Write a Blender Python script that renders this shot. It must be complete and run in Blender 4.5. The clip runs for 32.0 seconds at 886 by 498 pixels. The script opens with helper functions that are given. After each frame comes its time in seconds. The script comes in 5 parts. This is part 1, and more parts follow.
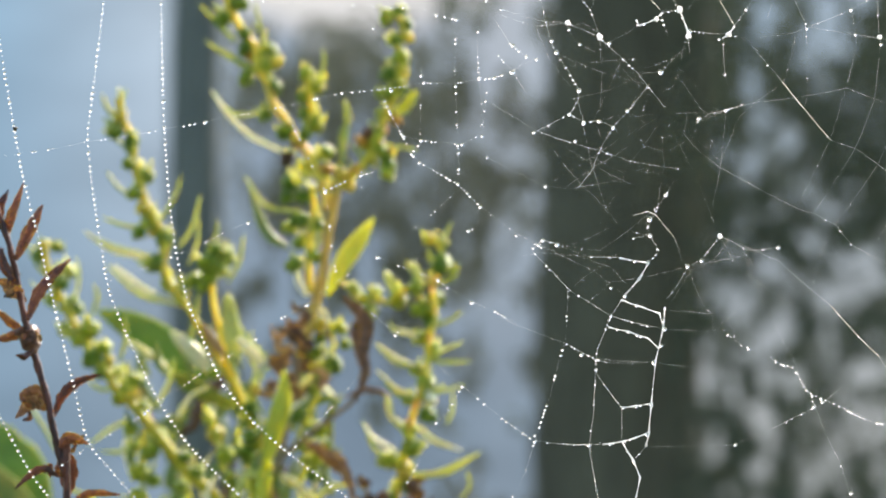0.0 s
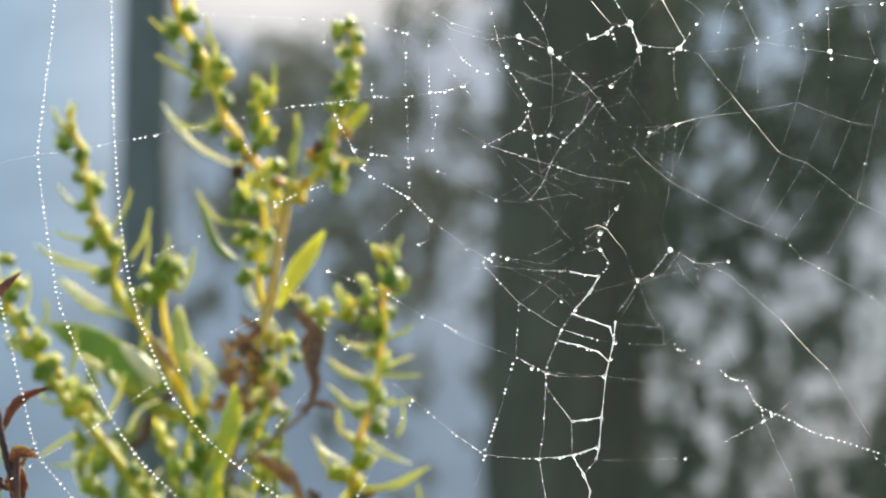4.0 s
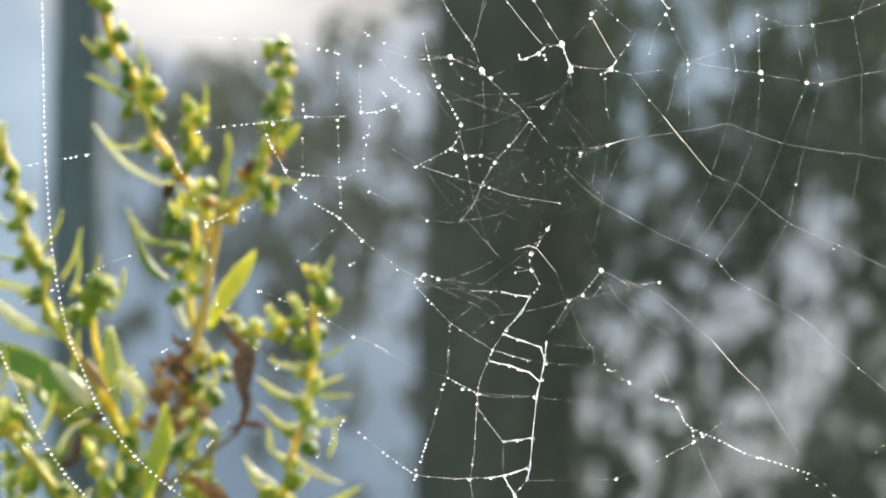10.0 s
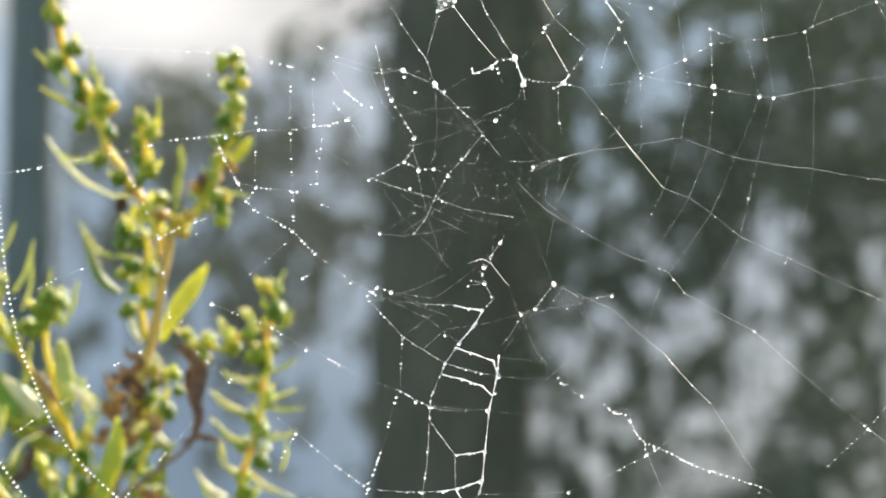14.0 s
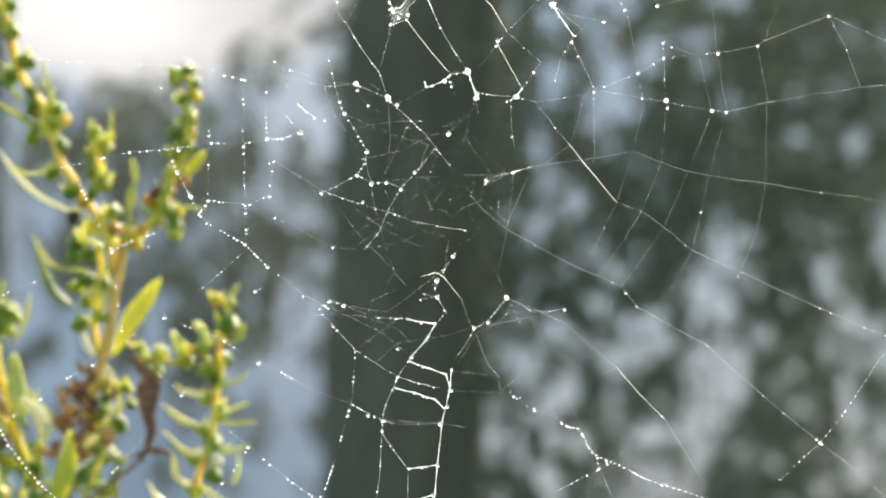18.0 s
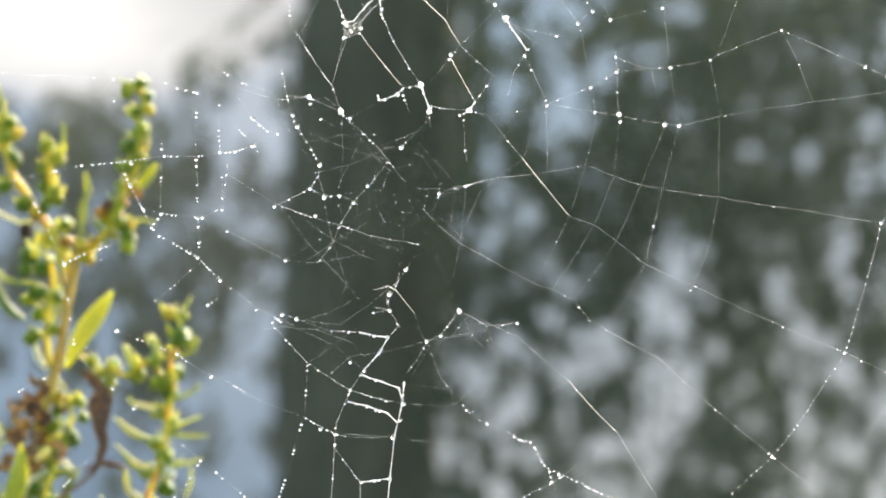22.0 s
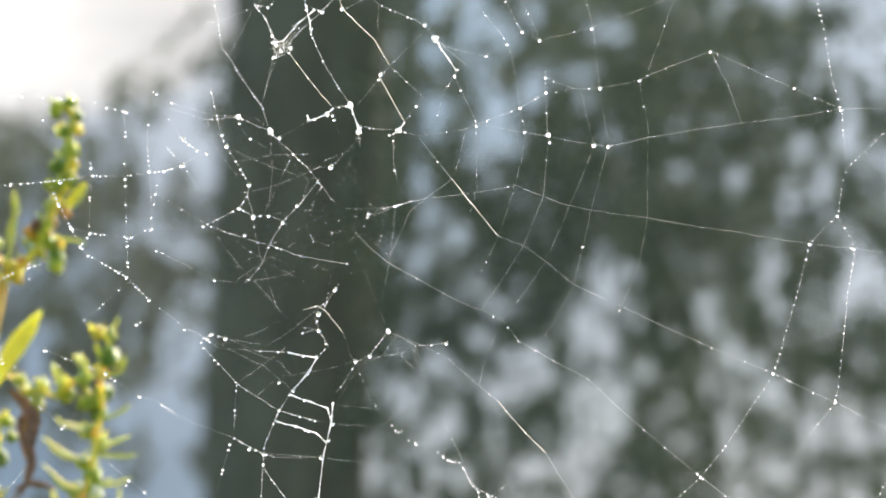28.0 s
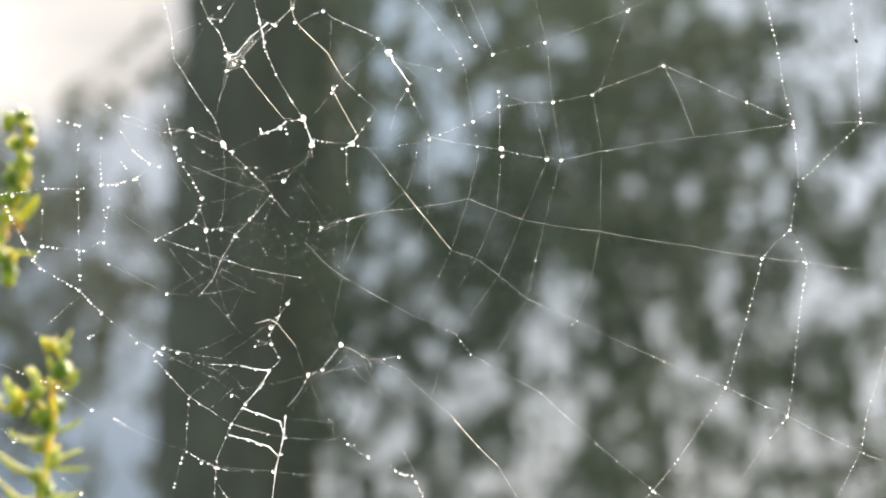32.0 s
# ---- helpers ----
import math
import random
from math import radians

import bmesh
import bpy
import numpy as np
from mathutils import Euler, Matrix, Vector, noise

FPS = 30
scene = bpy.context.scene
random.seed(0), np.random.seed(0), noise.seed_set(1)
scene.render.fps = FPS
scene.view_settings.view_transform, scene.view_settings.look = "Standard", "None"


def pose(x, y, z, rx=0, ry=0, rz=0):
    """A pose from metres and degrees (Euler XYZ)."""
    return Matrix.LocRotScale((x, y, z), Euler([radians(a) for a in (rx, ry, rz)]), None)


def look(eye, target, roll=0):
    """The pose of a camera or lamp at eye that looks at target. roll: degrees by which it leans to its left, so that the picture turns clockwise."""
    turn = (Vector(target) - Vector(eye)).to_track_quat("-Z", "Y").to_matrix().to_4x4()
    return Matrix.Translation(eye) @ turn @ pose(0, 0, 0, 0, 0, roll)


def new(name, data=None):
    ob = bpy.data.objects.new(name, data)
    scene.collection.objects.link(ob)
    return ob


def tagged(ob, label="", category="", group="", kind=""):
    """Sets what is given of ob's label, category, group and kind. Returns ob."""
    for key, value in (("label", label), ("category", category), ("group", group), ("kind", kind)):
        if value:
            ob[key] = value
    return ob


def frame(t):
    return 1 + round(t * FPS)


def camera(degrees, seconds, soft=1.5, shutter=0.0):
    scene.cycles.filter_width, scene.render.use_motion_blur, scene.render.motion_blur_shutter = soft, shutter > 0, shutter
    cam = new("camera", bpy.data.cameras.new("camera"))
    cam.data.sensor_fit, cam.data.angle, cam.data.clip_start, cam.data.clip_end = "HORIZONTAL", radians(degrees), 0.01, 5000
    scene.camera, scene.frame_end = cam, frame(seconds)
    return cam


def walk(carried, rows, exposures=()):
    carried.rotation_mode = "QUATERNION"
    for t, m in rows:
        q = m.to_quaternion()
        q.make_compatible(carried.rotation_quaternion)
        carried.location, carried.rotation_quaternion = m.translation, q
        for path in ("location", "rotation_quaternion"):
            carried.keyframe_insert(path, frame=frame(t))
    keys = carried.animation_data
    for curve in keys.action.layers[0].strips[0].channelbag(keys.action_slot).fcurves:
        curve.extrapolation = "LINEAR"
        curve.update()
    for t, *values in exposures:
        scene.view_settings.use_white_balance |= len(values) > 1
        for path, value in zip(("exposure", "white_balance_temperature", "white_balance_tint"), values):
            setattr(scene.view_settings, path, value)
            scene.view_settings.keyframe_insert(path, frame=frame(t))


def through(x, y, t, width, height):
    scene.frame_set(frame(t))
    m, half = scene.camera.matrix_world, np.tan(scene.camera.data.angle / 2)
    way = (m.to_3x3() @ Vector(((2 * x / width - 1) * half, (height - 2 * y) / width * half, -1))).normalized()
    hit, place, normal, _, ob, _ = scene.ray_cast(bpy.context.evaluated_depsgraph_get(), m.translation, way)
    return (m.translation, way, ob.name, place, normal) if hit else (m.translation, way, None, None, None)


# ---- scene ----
# ---- the camera: it stands still on its tripod and turns slowly right and up ----
LENS = 13.0                                  # degrees across the picture
F = 784 / math.tan(radians(LENS / 2))        # grid steps per radian
EYE = Vector((0.0, -0.55, 0.9))
LIFT = radians(6.0)                          # mean upward tilt
cam = camera(LENS, 32.0, soft=1.8)
cam.data.dof.use_dof = True
cam.data.dof.focus_distance = 0.551
cam.data.dof.aperture_fstop = 38.0


def turned(t):
    nudge = 4.5 * math.exp(-((t - 3.4) / 1.4) ** 2)          # a short hurry early in the turn
    yaw = -(20.9 * (t - 16) + nudge) / (F * math.cos(LIFT))
    tilt = LIFT + 5.97 * (t - 16) / F
    return pose(EYE.x, EYE.y, EYE.z, 90 + math.degrees(tilt), 0, math.degrees(yaw))


walk(cam, [(t, turned(t)) for t in range(33)], exposures=((0, 1.15, 6620, 10), (6, 1.21, 6620, 10), (12, 1.31, 6620, 10), (18, 1.35, 6600, 10), (24, 1.41, 6620, 10), (28, 1.46, 6620, 10), (32, 1.5, 6950, 12)))

# ---- light: low morning sun from behind the web, hazy sky ----
SUN_DIR = Vector((0.42, 0.72, 0.62)).normalized()
world = bpy.data.worlds.new("world")
scene.world = world
world.use_nodes = True
wn = world.node_tree
wn.nodes.clear()
w_out = wn.nodes.new("ShaderNodeOutputWorld")
w_bg = wn.nodes.new("ShaderNodeBackground")
w_sky = wn.nodes.new("ShaderNodeTexSky")
w_sky.sky_type = "NISHITA"
w_sky.sun_disc = False
w_sky.sun_elevation = math.asin(SUN_DIR.z)
w_sky.sun_rotation = math.atan2(SUN_DIR.x, SUN_DIR.y)
w_sky.dust_density = 2.0
w_bg.inputs["Strength"].default_value = 0.15
wn.links.new(w_sky.outputs[0], w_bg.inputs[0])
wn.links.new(w_bg.outputs[0], w_out.inputs[0])
sun_data = bpy.data.lights.new("sun", "SUN")
sun_data.energy, sun_data.angle, sun_data.color = 4.5, radians(0.53), (1.0, 0.93, 0.82)
sun = new("sun", sun_data)
sun.matrix_world = look(SUN_DIR * 20, (0, 0, 0))


# ---- places: a viewing grid (steps right of and below the datum corner) at a depth from the lens ----
def at(u, v, depth):
    yaw, tilt = (u - 1118) / (F * math.cos(LIFT)), LIFT + (345.5 - v) / F
    way = Vector((math.tan(yaw), 1.0, math.tan(tilt) / math.cos(yaw)))
    return EYE + way * depth


def part(name, mesh, material, parent=None, label="", kind=""):
    """One mesh object, from a bmesh or from ready mesh data, under its thing."""
    if isinstance(mesh, bmesh.types.BMesh):
        data = bpy.data.meshes.new(name)
        mesh.to_mesh(data)
        mesh.free()
    else:
        data = mesh
    if material and not data.materials:
        data.materials.append(material)
    ob = new(name, data)
    if parent:
        ob.parent = parent
    if label or kind:
        tagged(ob, label, kind=kind)
    return ob


def data_mesh(name, verts, faces, smooth=True):
    data = bpy.data.meshes.new(name)
    data.from_pydata([tuple(v) for v in verts], [], faces)
    data.polygons.foreach_set("use_smooth", [smooth] * len(faces))
    data.update()
    return data


def bare(name, base):
    ob = new(name)
    ob.location = base
    ob.empty_display_size = 0.01
    return ob


def set_under(ob, thing):
    """Parents ob, built in world places, to a thing that stands elsewhere."""
    ob.parent = thing
    ob.matrix_parent_inverse = Matrix.Translation(-thing.location)
    return ob


# ---- materials ----
def material(name, dark, light, scale, rough=0.6, detail=4.0, bump=0.2, fine=6.0, through=0.0, spec=0.4, vary=0.0, stretch=(1, 1, 1), third=None, glow=0.003):
    m = bpy.data.materials.new(name)
    m.use_nodes = True
    n, l = m.node_tree.nodes, m.node_tree.links
    b = n["Principled BSDF"]
    co = n.new("ShaderNodeTexCoord")
    mp = n.new("ShaderNodeMapping")
    mp.inputs["Scale"].default_value = stretch
    l.new(co.outputs["Object"], mp.inputs[0])
    big = n.new("ShaderNodeTexNoise")
    big.inputs["Scale"].default_value, big.inputs["Detail"].default_value = scale, detail
    small = n.new("ShaderNodeTexNoise")
    small.inputs["Scale"].default_value, small.inputs["Detail"].default_value = scale * fine, 3.0
    l.new(mp.outputs[0], big.inputs[0])
    l.new(mp.outputs[0], small.inputs[0])
    mix = n.new("ShaderNodeMix")
    mix.data_type = "FLOAT"
    mix.inputs[0].default_value = 0.35
    l.new(big.outputs[0], mix.inputs[2])
    l.new(small.outputs[0], mix.inputs[3])
    fac = mix.outputs[0]
    if vary:
        info = n.new("ShaderNodeObjectInfo")
        add = n.new("ShaderNodeMath")
        add.operation = "MULTIPLY_ADD"
        add.inputs[1].default_value, add.inputs[2].default_value = vary, -vary / 2
        l.new(info.outputs["Random"], add.inputs[0])
        su = n.new("ShaderNodeMath")
        l.new(add.outputs[0], su.inputs[0])
        l.new(fac, su.inputs[1])
        fac = su.outputs[0]
    ramp = n.new("ShaderNodeValToRGB")
    e = ramp.color_ramp.elements
    e[0].position, e[0].color = 0.32, (*dark, 1)
    e[1].position, e[1].color = 0.68, (*light, 1)
    if third:
        x = e.new(0.78)
        x.color = (*third, 1)
    l.new(fac, ramp.inputs[0])
    l.new(ramp.outputs[0], b.inputs["Base Color"])
    b.inputs["Roughness"].default_value = rough
    b.inputs["Specular IOR Level"].default_value = spec
    if bump:
        bp = n.new("ShaderNodeBump")
        bp.inputs["Strength"].default_value, bp.inputs["Distance"].default_value = bump, 0.3 / scale
        l.new(fac, bp.inputs["Height"])
        l.new(bp.outputs[0], b.inputs["Normal"])
    if through and glow:
        b.inputs["Subsurface Weight"].default_value = through
        b.inputs["Subsurface Radius"].default_value = (1.0, 0.75, 0.15)
        b.inputs["Subsurface Scale"].default_value = glow
    elif through:
        tr = n.new("ShaderNodeBsdfTranslucent")
        l.new(ramp.outputs[0], tr.inputs[0])
        ms = n.new("ShaderNodeMixShader")
        ms.inputs[0].default_value = through
        l.new(b.outputs[0], ms.inputs[1])
        l.new(tr.outputs[0], ms.inputs[2])
        l.new(ms.outputs[0], n["Material Output"].inputs[0])
    return m


BARK = material("bark", (0.067, 0.064, 0.041), (0.158, 0.152, 0.098), 9, 0.9, bump=0.8, stretch=(3, 3, 0.6))
POST_BARK = material("smooth_bark", (0.085, 0.102, 0.09), (0.19, 0.212, 0.185), 12, 0.85, bump=0.5, stretch=(3, 3, 0.5))
TREE_LEAF = material("tree_leaf", (0.05, 0.064, 0.043), (0.113, 0.134, 0.088), 14, 0.6, bump=0.1, spec=0.25, through=0.3, glow=0)
GROUND = material("grassy_soil", (0.04, 0.05, 0.02), (0.11, 0.12, 0.05), 3, 0.95, bump=0.6)
YOUNG = material("young_stem", (0.17, 0.26, 0.02), (0.40, 0.44, 0.05), 260, 0.5, bump=0.25, through=0.7, vary=0.4)
STEM = material("green_stem", (0.40, 0.38, 0.02), (0.70, 0.59, 0.05), 260, 0.5, bump=0.25, through=0.85, vary=0.4, third=(0.62, 0.36, 0.08))
HEAD = material("flower_head", (0.085, 0.175, 0.007), (0.45, 0.51, 0.03), 1.6, 0.42, bump=0.5, fine=3.0, through=0.6, vary=0.3, third=(0.8, 0.62, 0.1), glow=0.003)
GOLD_HEAD = material("golden_head", (0.42, 0.36, 0.03), (0.72, 0.61, 0.08), 1.5, 0.45, bump=0.4, fine=3.0, through=0.7, vary=0.3, glow=0.004)
AMBER_HEAD = material("amber_head", (0.34, 0.17, 0.02), (0.72, 0.38, 0.05), 1.5, 0.45, bump=0.5, fine=3.0, through=0.5, vary=0.4, glow=0.003)
TAN = material("tan_stem", (0.42, 0.31, 0.05), (0.68, 0.52, 0.11), 260, 0.5, bump=0.3, through=0.5, vary=0.2, glow=0.003)
BLADE = material("narrow_leaf", (0.2, 0.29, 0.055), (0.5, 0.55, 0.15), 160, 0.4, bump=0.15, through=0.22, vary=0.5, glow=0.002)
DRY_TAN = material("tan_leaf", (0.2, 0.11, 0.035), (0.42, 0.25, 0.08), 300, 0.5, bump=0.3, through=0.1, vary=0.2, glow=0.001)
TWIGGY = material("bare_twig_leaf", (0.053, 0.062, 0.046), (0.117, 0.129, 0.092), 14, 0.6, bump=0.1, spec=0.25, through=0.3, glow=0)
YOUNG_LEAF = material("young_leaf", (0.26, 0.32, 0.02), (0.62, 0.6, 0.07), 3.0, 0.45, bump=0.15, through=0.6, vary=0.5, glow=0.003)
BROAD = material("broad_leaf", (0.3, 0.36, 0.015), (0.46, 0.5, 0.04), 90, 0.45, bump=0.2, through=0.32, vary=0.2, glow=0.002)
PALE = material("pale_leaf", (0.5, 0.5, 0.22), (0.82, 0.79, 0.55), 90, 0.4, bump=0.2, through=0.22, vary=0.3, glow=0.002)
DULL = material("dull_leaf", (0.085, 0.145, 0.03), (0.2, 0.27, 0.065), 70, 0.5, bump=0.25, through=0.12, vary=0.2, glow=0.002)
LOW_LEAF = material("low_leaf", (0.08, 0.17, 0.015), (0.17, 0.3, 0.03), 60, 0.5, bump=0.25, through=0.1, glow=0.002)
DRY = material("dry_brown", (0.055, 0.029, 0.016), (0.26, 0.125, 0.055), 640, 0.45, bump=0.9, fine=4.0, through=0.1, vary=0.45, third=(0.6, 0.33, 0.12), glow=0.0005)
DARK_DRY = material("dark_dry_brown", (0.05, 0.03, 0.018), (0.27, 0.14, 0.055), 3.0, 0.75, bump=0.6, fine=5.0, through=0.15, vary=0.4, glow=0.002)
TWIG = material("grey_brown_twig", (0.14, 0.10, 0.06), (0.34, 0.25, 0.15), 260, 0.8, bump=0.4, vary=0.2)
RED = material("dark_red_stem", (0.03, 0.010, 0.007), (0.2, 0.055, 0.026), 620, 0.34, bump=0.9, spec=0.4, vary=0.2, stretch=(1, 1, 0.4))
RED_LEAF = material("red_brown_leaf", (0.035, 0.011, 0.008), (0.19, 0.055, 0.025), 560, 0.3, bump=0.9, fine=4.0, through=0.14, spec=0.45, vary=0.4, third=(0.42, 0.14, 0.05), glow=0.0005)
RED_HUSK = material("red_brown_husk", (0.045, 0.018, 0.011), (0.34, 0.15, 0.07), 2.2, 0.28, bump=0.8, fine=4.0, through=0.15, spec=0.5, vary=0.3, glow=0.0008)

SILK = bpy.data.materials.new("silk")
SILK.use_nodes = True
_n, _l = SILK.node_tree.nodes, SILK.node_tree.links
_b = _n["Principled BSDF"]
_b.inputs["Base Color"].default_value = (0.82, 0.81, 0.77, 1)
_b.inputs["Roughness"].default_value = 0.3
_b.inputs["Subsurface Weight"].default_value = 0.8
_b.inputs["Subsurface Radius"].default_value = (1.0, 1.0, 1.0)
_b.inputs["Subsurface Scale"].default_value = 0.0006
_t = _n.new("ShaderNodeBsdfTranslucent")
_t.inputs[0].default_value = (0.85, 0.84, 0.8, 1)
_m = _n.new("ShaderNodeMixShader")
_m.inputs[0].default_value = 0.2
_l.new(_b.outputs[0], _m.inputs[1])
_l.new(_t.outputs[0], _m.inputs[2])
_l.new(_m.outputs[0], _n["Material Output"].inputs[0])

# same silk where it gleams golden in the light; that gleam is in the colour
GOLDLIT_SILK = SILK.copy()
GOLDLIT_SILK.name = "goldlit_silk"
for _x in GOLDLIT_SILK.node_tree.nodes:
    if _x.type == "BSDF_PRINCIPLED":
        _x.inputs["Base Color"].default_value = (0.9, 0.74, 0.45, 1)
    if _x.type == "BSDF_TRANSLUCENT":
        _x.inputs[0].default_value = (0.92, 0.78, 0.5, 1)

KNOT_SILK = SILK.copy()
KNOT_SILK.name = "bundled_silk"
for _x in KNOT_SILK.node_tree.nodes:
    if _x.type == "BSDF_PRINCIPLED":
        _x.inputs["Base Color"].default_value = (0.94, 0.93, 0.9, 1)
        _x.inputs["Subsurface Weight"].default_value = 1.0
        _x.inputs["Subsurface Scale"].default_value = 0.003

DEW = bpy.data.materials.new("dew")
DEW.use_nodes = True
_n, _l = DEW.node_tree.nodes, DEW.node_tree.links
_b = _n["Principled BSDF"]
_b.inputs["Base Color"].default_value = (1, 1, 1, 1)
_b.inputs["Roughness"].default_value = 0.03
_b.inputs["IOR"].default_value = 1.33
_b.inputs["Transmission Weight"].default_value = 1.0
_t = _n.new("ShaderNodeBsdfTranslucent")
_t.inputs[0].default_value = (0.95, 0.95, 0.95, 1)
_m = _n.new("ShaderNodeMixShader")
_m.inputs[0].default_value = 0.012
_l.new(_b.outputs[0], _m.inputs[1])
_l.new(_t.outputs[0], _m.inputs[2])
_l.new(_m.outputs[0], _n["Material Output"].inputs[0])

# ---- the setting: ground, far sky ----
bm = bmesh.new()
bmesh.ops.create_grid(bm, x_segments=40, y_segments=40, size=1500)
ground = part("ground", bm, GROUND)
tagged(ground, "rough grassy soil under the plants and trees", "ground", kind="structure")


def sky_colour():
    """Hazy morning sky: blue, paler towards the glow above the pale bank of cloud."""
    m = bpy.data.materials.new("far_sky")
    m.use_nodes = True
    n, l = m.node_tree.nodes, m.node_tree.links
    n.clear()
    out = n.new("ShaderNodeOutputMaterial")
    em = n.new("ShaderNodeEmission")
    em.inputs["Strength"].default_value = 0.42
    co = n.new("ShaderNodeTexCoord")
    sep = n.new("ShaderNodeSeparateXYZ")
    l.new(co.outputs["Object"], sep.inputs[0])
    across = n.new("ShaderNodeValToRGB")
    el = across.color_ramp.elements
    mr = n.new("ShaderNodeMapRange")
    mr.inputs["From Min"].default_value, mr.inputs["From Max"].default_value = -1.2, 1.2
    l.new(sep.outputs["X"], mr.inputs["Value"])
    l.new(mr.outputs[0], across.inputs[0])
    el[0].position, el[0].color = 0.0, (0.3, 0.485, 0.67, 1)
    el[1].position, el[1].color = 1.0, (0.66, 0.75, 0.88, 1)
    for p, c in ((0.15, (0.49, 0.605, 0.73, 1)), (0.25, (0.3, 0.38, 0.49, 1)), (0.33, (0.31, 0.38, 0.48, 1)), (0.405, (0.5, 0.56, 0.64, 1)), (0.57, (0.38, 0.5, 0.64, 1)), (0.8, (0.46, 0.54, 0.62, 1))):
        x = el.new(p)
        x.color = c
    low = n.new("ShaderNodeMapRange")
    low.inputs["From Min"].default_value, low.inputs["From Max"].default_value = 0.3, -0.4
    low.inputs["To Min"].default_value, low.inputs["To Max"].default_value = 0.0, 0.75
    l.new(sep.outputs["Z"], low.inputs["Value"])
    mix = n.new("ShaderNodeMix")
    mix.data_type = "RGBA"
    side = n.new("ShaderNodeMapRange")
    side.inputs["From Min"].default_value, side.inputs["From Max"].default_value = -0.12, 0.1
    l.new(sep.outputs["X"], side.inputs["Value"])
    below = n.new("ShaderNodeMix")
    below.data_type = "RGBA"
    below.inputs[6].default_value, below.inputs[7].default_value = (0.19, 0.275, 0.372, 1), (0.525, 0.535, 0.52, 1)
    l.new(side.outputs[0], below.inputs[0])
    l.new(below.outputs[2], mix.inputs[7])
    l.new(low.outputs[0], mix.inputs[0])
    l.new(across.outputs[0], mix.inputs[6])
    # the glowing bank of cloud
    mp = n.new("ShaderNodeMapping")
    mp.vector_type = "TEXTURE"
    mp.inputs["Location"].default_value = (-0.5, 0, 0.5)
    mp.inputs["Scale"].default_value = (0.395, 1, 0.222)
    l.new(co.outputs["Object"], mp.inputs[0])
    nz = n.new("ShaderNodeTexNoise")
    nz.inputs["Scale"].default_value, nz.inputs["Detail"].default_value = 4.0, 3.0
    streak = n.new("ShaderNodeMapping")
    streak.inputs["Rotation"].default_value, streak.inputs["Scale"].default_value = (0, -0.5, 0), (0.8, 1, 2.2)
    l.new(co.outputs["Object"], streak.inputs[0])
    l.new(streak.outputs[0], nz.inputs[0])
    off = n.new("ShaderNodeVectorMath")
    off.operation = "MULTIPLY_ADD"
    off.inputs[1].default_value, off.inputs[2].default_value = (0.5, 0.5, 0.5), (-0.25, -0.25, -0.25)
    l.new(nz.outputs["Color"], off.inputs[0])
    ad = n.new("ShaderNodeVectorMath")
    l.new(off.outputs[0], ad.inputs[0])
    l.new(mp.outputs[0], ad.inputs[1])
    ln = n.new("ShaderNodeVectorMath")
    ln.operation = "LENGTH"
    l.new(ad.outputs[0], ln.inputs[0])
    glow = n.new("ShaderNodeMapRange")
    glow.interpolation_type = "SMOOTHSTEP"
    glow.inputs["From Min"].default_value, glow.inputs["From Max"].default_value = 1.13, 0.78
    l.new(ln.outputs["Value"], glow.inputs["Value"])
    mix2 = n.new("ShaderNodeMix")
    mix2.data_type = "RGBA"
    l.new(glow.outputs[0], mix2.inputs[0])
    # thin uneven haze over the blue
    thin = n.new("ShaderNodeTexNoise")
    thin.inputs["Scale"].default_value, thin.inputs["Detail"].default_value = 3.2, 3.0
    l.new(streak.outputs[0], thin.inputs[0])
    patchy = n.new("ShaderNodeMapRange")
    patchy.inputs["From Min"].default_value, patchy.inputs["From Max"].default_value = 0.32, 0.68
    patchy.inputs["To Min"].default_value, patchy.inputs["To Max"].default_value = 0.86, 1.14
    l.new(thin.outputs[0], patchy.inputs["Value"])
    hazed = n.new("ShaderNodeVectorMath")
    hazed.operation = "SCALE"
    l.new(mix.outputs[2], hazed.inputs[0])
    l.new(patchy.outputs[0], hazed.inputs["Scale"])
    l.new(hazed.outputs[0], mix2.inputs[6])
    veil = n.new("ShaderNodeValToRGB")
    veil.color_ramp.elements[0].position, veil.color_ramp.elements[0].color = 0.3, (0.7, 0.71, 0.73, 1)
    veil.color_ramp.elements[1].position, veil.color_ramp.elements[1].color = 0.58, (1.0, 0.98, 0.96, 1)
    l.new(nz.outputs[0], veil.inputs[0])
    dim = n.new("ShaderNodeMapRange")
    dim.inputs["From Min"].default_value, dim.inputs["From Max"].default_value = -0.5, -0.2
    dim.inputs["To Min"].default_value, dim.inputs["To Max"].default_value = 1.0, 0.8
    l.new(sep.outputs["X"], dim.inputs["Value"])
    veiled = n.new("ShaderNodeVectorMath")
    veiled.operation = "SCALE"
    l.new(veil.outputs[0], veiled.inputs[0])
    l.new(dim.outputs[0], veiled.inputs["Scale"])
    l.new(veiled.outputs[0], mix2.inputs[7])
    l.new(mix2.outputs[2], em.inputs[0])
    l.new(em.outputs[0], out.inputs[0])
    return m


FAR = 45.0
bd = data_mesh("backdrop", [(-2.2, 0, -0.75), (2.2, 0, -0.75), (2.2, 0, 1.1), (-2.2, 0, 1.1)], [(0, 1, 2, 3)], False)
backdrop = part("backdrop", bd, sky_colour())
backdrop.matrix_world = Matrix.Translation(at(1118, 345.5, FAR)) @ Matrix.Diagonal((FAR * 1000 / F, FAR * 1000 / F, FAR * 1000 / F, 1))
tagged(backdrop, "pale blue hazy morning sky with a bright bank of cloud", "sky", kind="structure")


